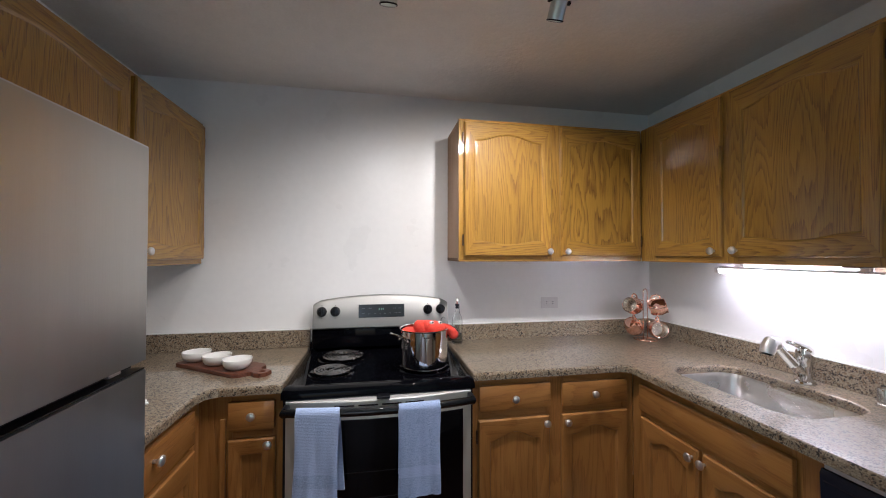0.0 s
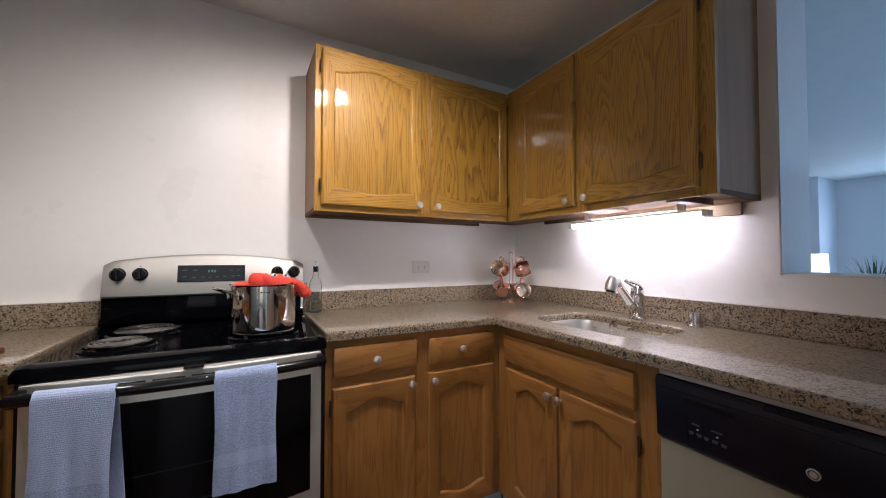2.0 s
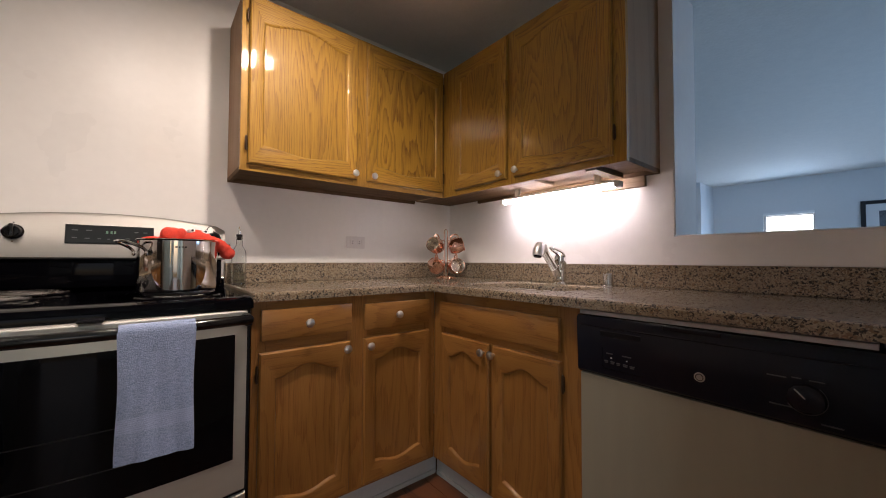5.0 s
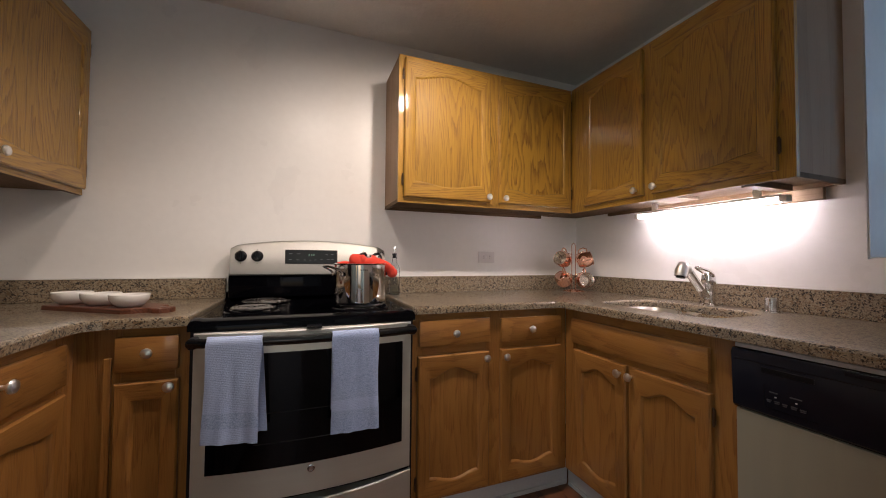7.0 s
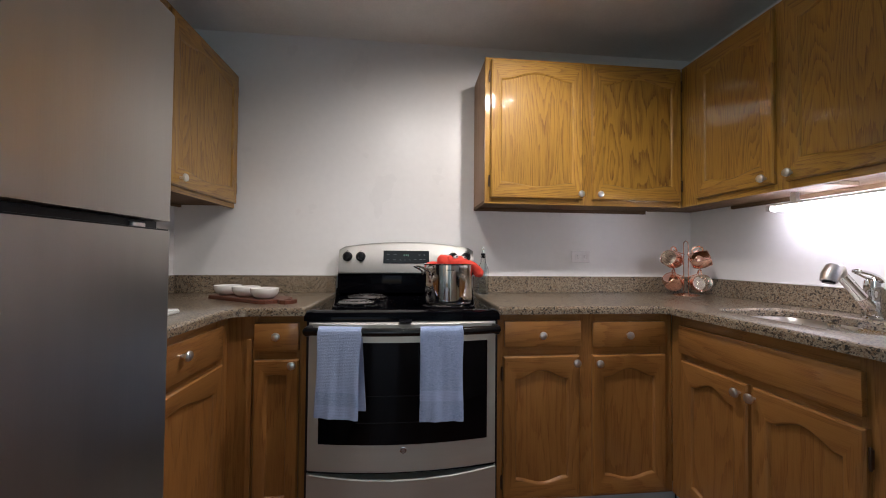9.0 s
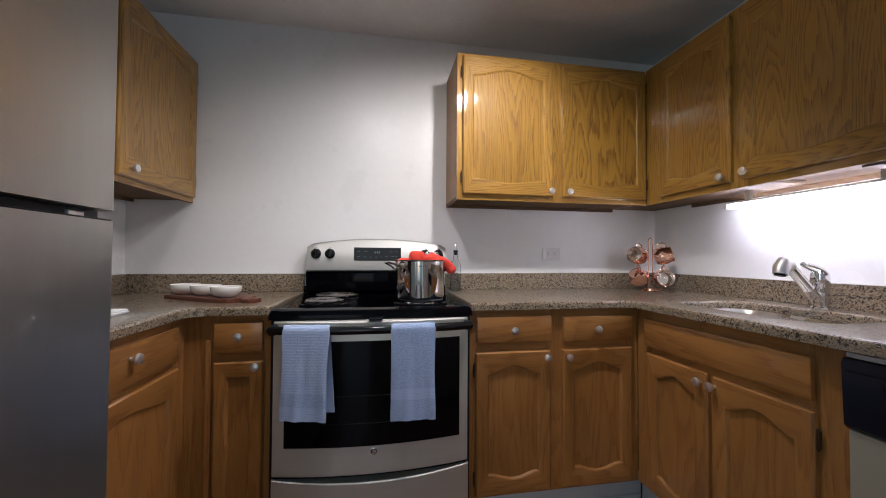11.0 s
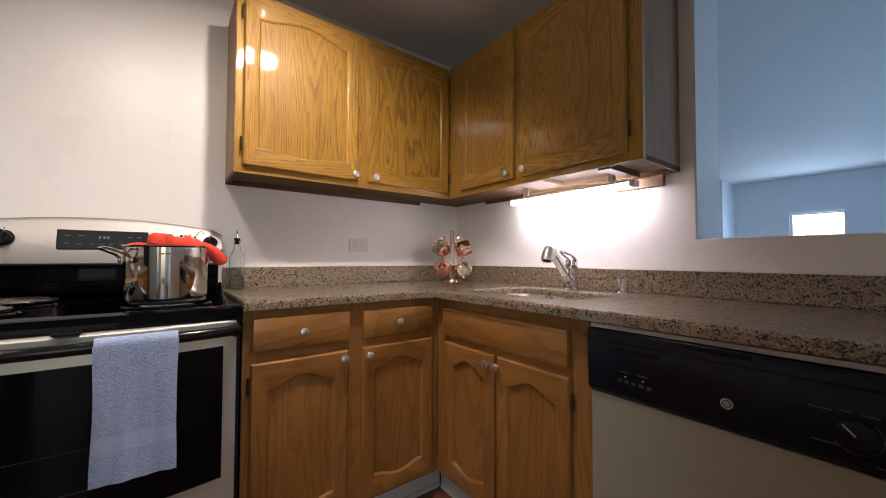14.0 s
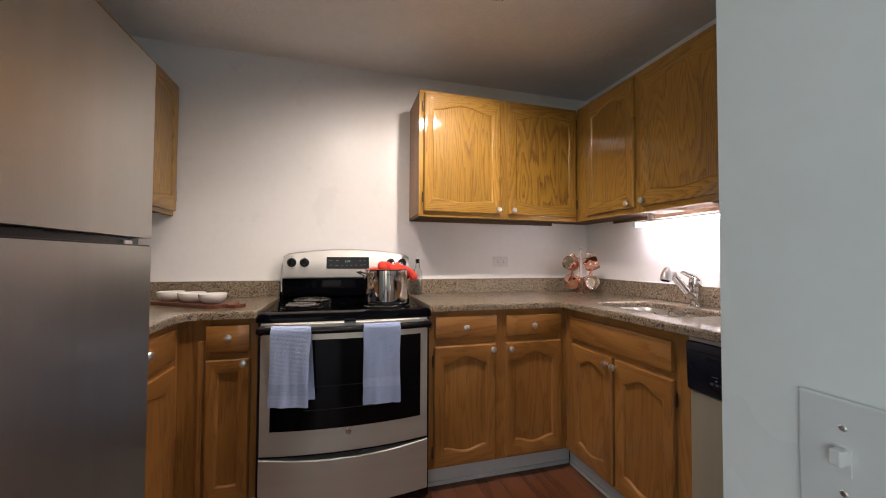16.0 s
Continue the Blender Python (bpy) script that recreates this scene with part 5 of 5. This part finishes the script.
# ---- mug tree with copper mugs ----
RX, RY = 1.955, -0.185
mt = thing("mug_tree", pose(RX, RY, CT), "copper wire mug tree in the corner of the counter", "mug rack")
part("base_ring", tube([(0.062 * math.cos(a), 0.062 * math.sin(a), 0.003) for a in np.linspace(0, 2 * math.pi, 33)], 0.0028, 8), copper_wire, mt, smooth=True)
part("base_ring", tube([(0.045 * math.cos(a), 0.045 * math.sin(a), 0.0062) for a in np.linspace(0, 2 * math.pi, 29)], 0.0024, 8), copper_wire, mt, smooth=True)
part("cross_bar", tube([(-0.062, 0, 0.004), (0.062, 0, 0.004)], 0.0026, 8), copper_wire, mt)
part("post", tube([(-0.014, 0, 0.004), (-0.014, 0, 0.285), (-0.012, 0, 0.298), (0.0, 0, 0.307), (0.012, 0, 0.298), (0.014, 0, 0.285), (0.014, 0, 0.004)], 0.0026, 8), copper_wire, mt, "looped wire post", smooth=True)
VIEW = Vector((-0.62, -0.78, 0))
SIDE = Vector((0.78, -0.62, 0))
mugs = []
for sgn, z, k in ((-1, 0.200, 0), (1, 0.200, 1), (-1, 0.072, 2), (1, 0.072, 3)):
    d = SIDE * sgn
    part("arm", tube([d * 0.006 + Vector((0, 0, z + 0.030)), d * 0.035 + Vector((0, 0, z + 0.042)), d * 0.055 + Vector((0, 0, z + 0.052)), d * 0.062 + Vector((0, 0, z + 0.058))], 0.0024, 8), copper_wire, mt, smooth=True)
    # mug: mouth direction
    mouth = {0: (SIDE * -0.45 + VIEW * 0.75 + Vector((0, 0, 0.25))), 1: (SIDE * 0.75 + VIEW * -0.1 + Vector((0, 0, 0.22))), 2: (SIDE * -0.25 + VIEW * -0.9 + Vector((0, 0, 0.25))), 3: (SIDE * 0.25 + VIEW * 0.95 + Vector((0, 0, 0.12)))}[k].normalized()
    cpos = Vector((RX, RY, CT)) + d * 0.062 + VIEW * (0.022 if k in (0, 3) else 0.012) + Vector((0, 0, z))
    M = Matrix.Translation(cpos) @ mouth.to_track_quat("Z", "X").to_matrix().to_4x4() @ Matrix.Diagonal((1.2, 1.2, 1.2, 1)) @ Matrix.Translation((0, 0, -0.036))
    mug = thing("copper_mug", M, "hammered copper mug hanging on the mug tree", "mug", "copper mugs on the tree")
    part("cup", lathe([(0.0, 0.0), (0.026, 0.0), (0.033, 0.006), (0.040, 0.025), (0.041, 0.045), (0.037, 0.066), (0.0365, 0.072), (0.038, 0.0735), (0.0355, 0.0725)], Matrix(), 36, False), copper, mug, smooth=True)
    part("lining", lathe([(0.0355, 0.0725), (0.0355, 0.066), (0.039, 0.045), (0.038, 0.025), (0.031, 0.007), (0.0, 0.004)], Matrix(), 36, False), mug_inside, mug, "silvery tin lining", smooth=True)
    part("handle", tube([(0.037, 0, 0.062), (0.052, 0, 0.062), (0.061, 0, 0.050), (0.060, 0, 0.032), (0.050, 0, 0.020), (0.038, 0, 0.020)], 0.0036, 8), copper_wire, mug, "copper handle", smooth=True)

# ---- living room ----
wd = thing("window_1", pose(8.46, -0.956, 0), "bright living room window with raised white blinds", "window", kind="structure")
for y0, y1, z0, z1 in ((-0.306, -0.276, WZ0, WZ1), (0.276, 0.306, WZ0, WZ1), (-0.276, 0.276, WZ0, WZ0 + 0.03), (-0.276, 0.276, WZ1 - 0.03, WZ1), (-0.276, 0.276, 1.17, 1.20)):
    part("window_frame", box(0.04, 0.09, y0, y1, z0, z1, 0.003), plate_white, wd)
part("head_rail", box(-0.025, 0.03, -0.30, 0.30, WZ1 - 0.012, WZ1 + 0.028, 0.003), blind_mat, wd, "white blind head rail")
for k in range(26):
    z = WZ0 + 0.03 + k * 0.022
    part("slat", box(0.004, 0.028, -0.295, 0.295, z, z + 0.0015), blind_mat, wd)
tagged(part("backdrop", box(9.3, 9.32, -2.6, 0.7, -0.3, 3.0), sky_glow), "overexposed bright daylight outside the window", "backdrop", kind="structure")

pf = thing("framed_picture", pose(8.458, -2.18, 1.55, 0, 0, -90), "black-framed black and white print on the far wall", "picture")
for a, b, z0, z1 in ((-0.46, -0.41, -0.35, 0.35), (0.41, 0.46, -0.35, 0.35), (-0.41, 0.41, -0.35, -0.30), (-0.41, 0.41, 0.30, 0.35)):
    part("frame_bar", box(a, b, -0.03, 0.0, z0, z1, 0.003), frame_black, pf, "black frame")
part("mat", box(-0.41, 0.41, -0.012, -0.004, -0.30, 0.30), mat_white, pf, "white mat")
part("print", box(-0.29, 0.29, -0.015, -0.0125, -0.20, 0.20), print_dark, pf, "dark grey print")

st = thing("side_table", pose(7.05, -0.12, 0), "small dark side table beside the living room wall", "table")
part("tabletop", box(-0.25, 0.25, -0.25, 0.10, 0.58, 0.61, 0.004), frame_black, st)
for x, y in ((-0.22, -0.22), (0.22, -0.22), (-0.22, 0.07), (0.22, 0.07)):
    part("leg", box(x - 0.018, x + 0.018, y - 0.018, y + 0.018, 0, 0.58, 0.002), frame_black, st)
tb = thing("table_lamp", pose(7.02, -0.115, 0.61), "table lamp with a glowing white drum shade", "lamp")
part("base", lathe([(0.0, 0.0), (0.07, 0.0), (0.07, 0.012), (0.02, 0.025), (0.035, 0.12), (0.045, 0.20), (0.02, 0.30), (0.008, 0.33), (0.008, 0.50), (0.0, 0.50)], Matrix(), 24), frame_black, tb, smooth=True)
part("shade", lathe([(0.135, 0.36), (0.125, 0.635), (0.123, 0.635), (0.133, 0.36)], Matrix(), 36, False), shade_glow, tb, "glowing white drum shade", smooth=True)

pn = thing("potted_plant", pose(7.35, -0.56, 0), "potted grassy green plant near the window", "plant")
part("pot", lathe([(0.0, 0.0), (0.11, 0.0), (0.15, 0.58), (0.158, 0.60), (0.145, 0.60), (0.14, 0.56), (0.0, 0.56)], Matrix(), 28), frame_black, pn, "tall dark planter", smooth=True)
rnd = random.Random(4)
bm = bmesh.new()
for k in range(70):
    a, ln, lean = rnd.random() * 6.283, rnd.uniform(0.40, 0.70), rnd.uniform(0.02, 0.28)
    b0 = Vector((math.cos(a) * rnd.uniform(0, 0.08), math.sin(a) * rnd.uniform(0, 0.08), 0.56))
    d = Vector((math.cos(a), math.sin(a), 0))
    q = Vector((-d.y, d.x, 0))
    prev = None
    for j in range(6):
        u = j / 5
        c0 = b0 + d * lean * u * u + Vector((0, 0, ln * u * (1 - 0.15 * lean * u)))
        w = 0.009 * (1 - u ** 2) + 0.0006
        now = (bm.verts.new(c0 - q * w), bm.verts.new(c0 + q * w))
        if prev:
            bm.faces.new((prev[0], prev[1], now[1], now[0]))
        prev = now
tagged(part("blades", bm, leaf, pn, "green grassy blades"), kind="stuff")

ch = thing("desk_chair", pose(6.9, -1.36, 0), "dark upholstered chair in the living room", "chair")
bm = bmesh.new()
add_blob(bm, (0, 0, 0.86), 0.1, 0.45, 1.4, 1.9)
part("backrest", bm, dark_fabric, ch, smooth=True)
part("seat", box(-0.42, 0.02, -0.22, 0.22, 0.42, 0.50, 0.03), dark_fabric, ch)
for x, y in ((-0.38, -0.18), (-0.38, 0.18), (0.0, -0.18), (0.0, 0.18)):
    part("leg", tube([(x, y, 0.0), (x, y, 0.43)], 0.014, 8), frame_black, ch)
part("back_post", tube([(0.0, 0.0, 0.45), (0.015, 0.0, 0.80)], 0.018, 8), frame_black, ch)

# ---- floor planks ----
PW, PL = 0.125, 1.22
base = [part("plank", box(0.0008, PW - 0.0008, 0.0008, PL - 0.0008, -0.012, 0.0, 0.0012), plank_wood, floor)]
shared = base[0].data
rnd = random.Random(11)
i = 0
for col in range(25):
    x = -0.97 + col * PW
    y = -4.72 - rnd.random() * (PL - 0.2)
    while y < -0.05:
        lo, hi = max(y, -4.72), min(y + PL, 0.0)
        if i == 0:
            p = base[0]
        else:
            p = new("plank", shared)
            p.parent = floor
        p.matrix_local = Matrix.Translation((x, lo, 0.0)) @ Matrix.Diagonal((1, (hi - lo) / PL, 1, 1))
        i += 1
        y += PL
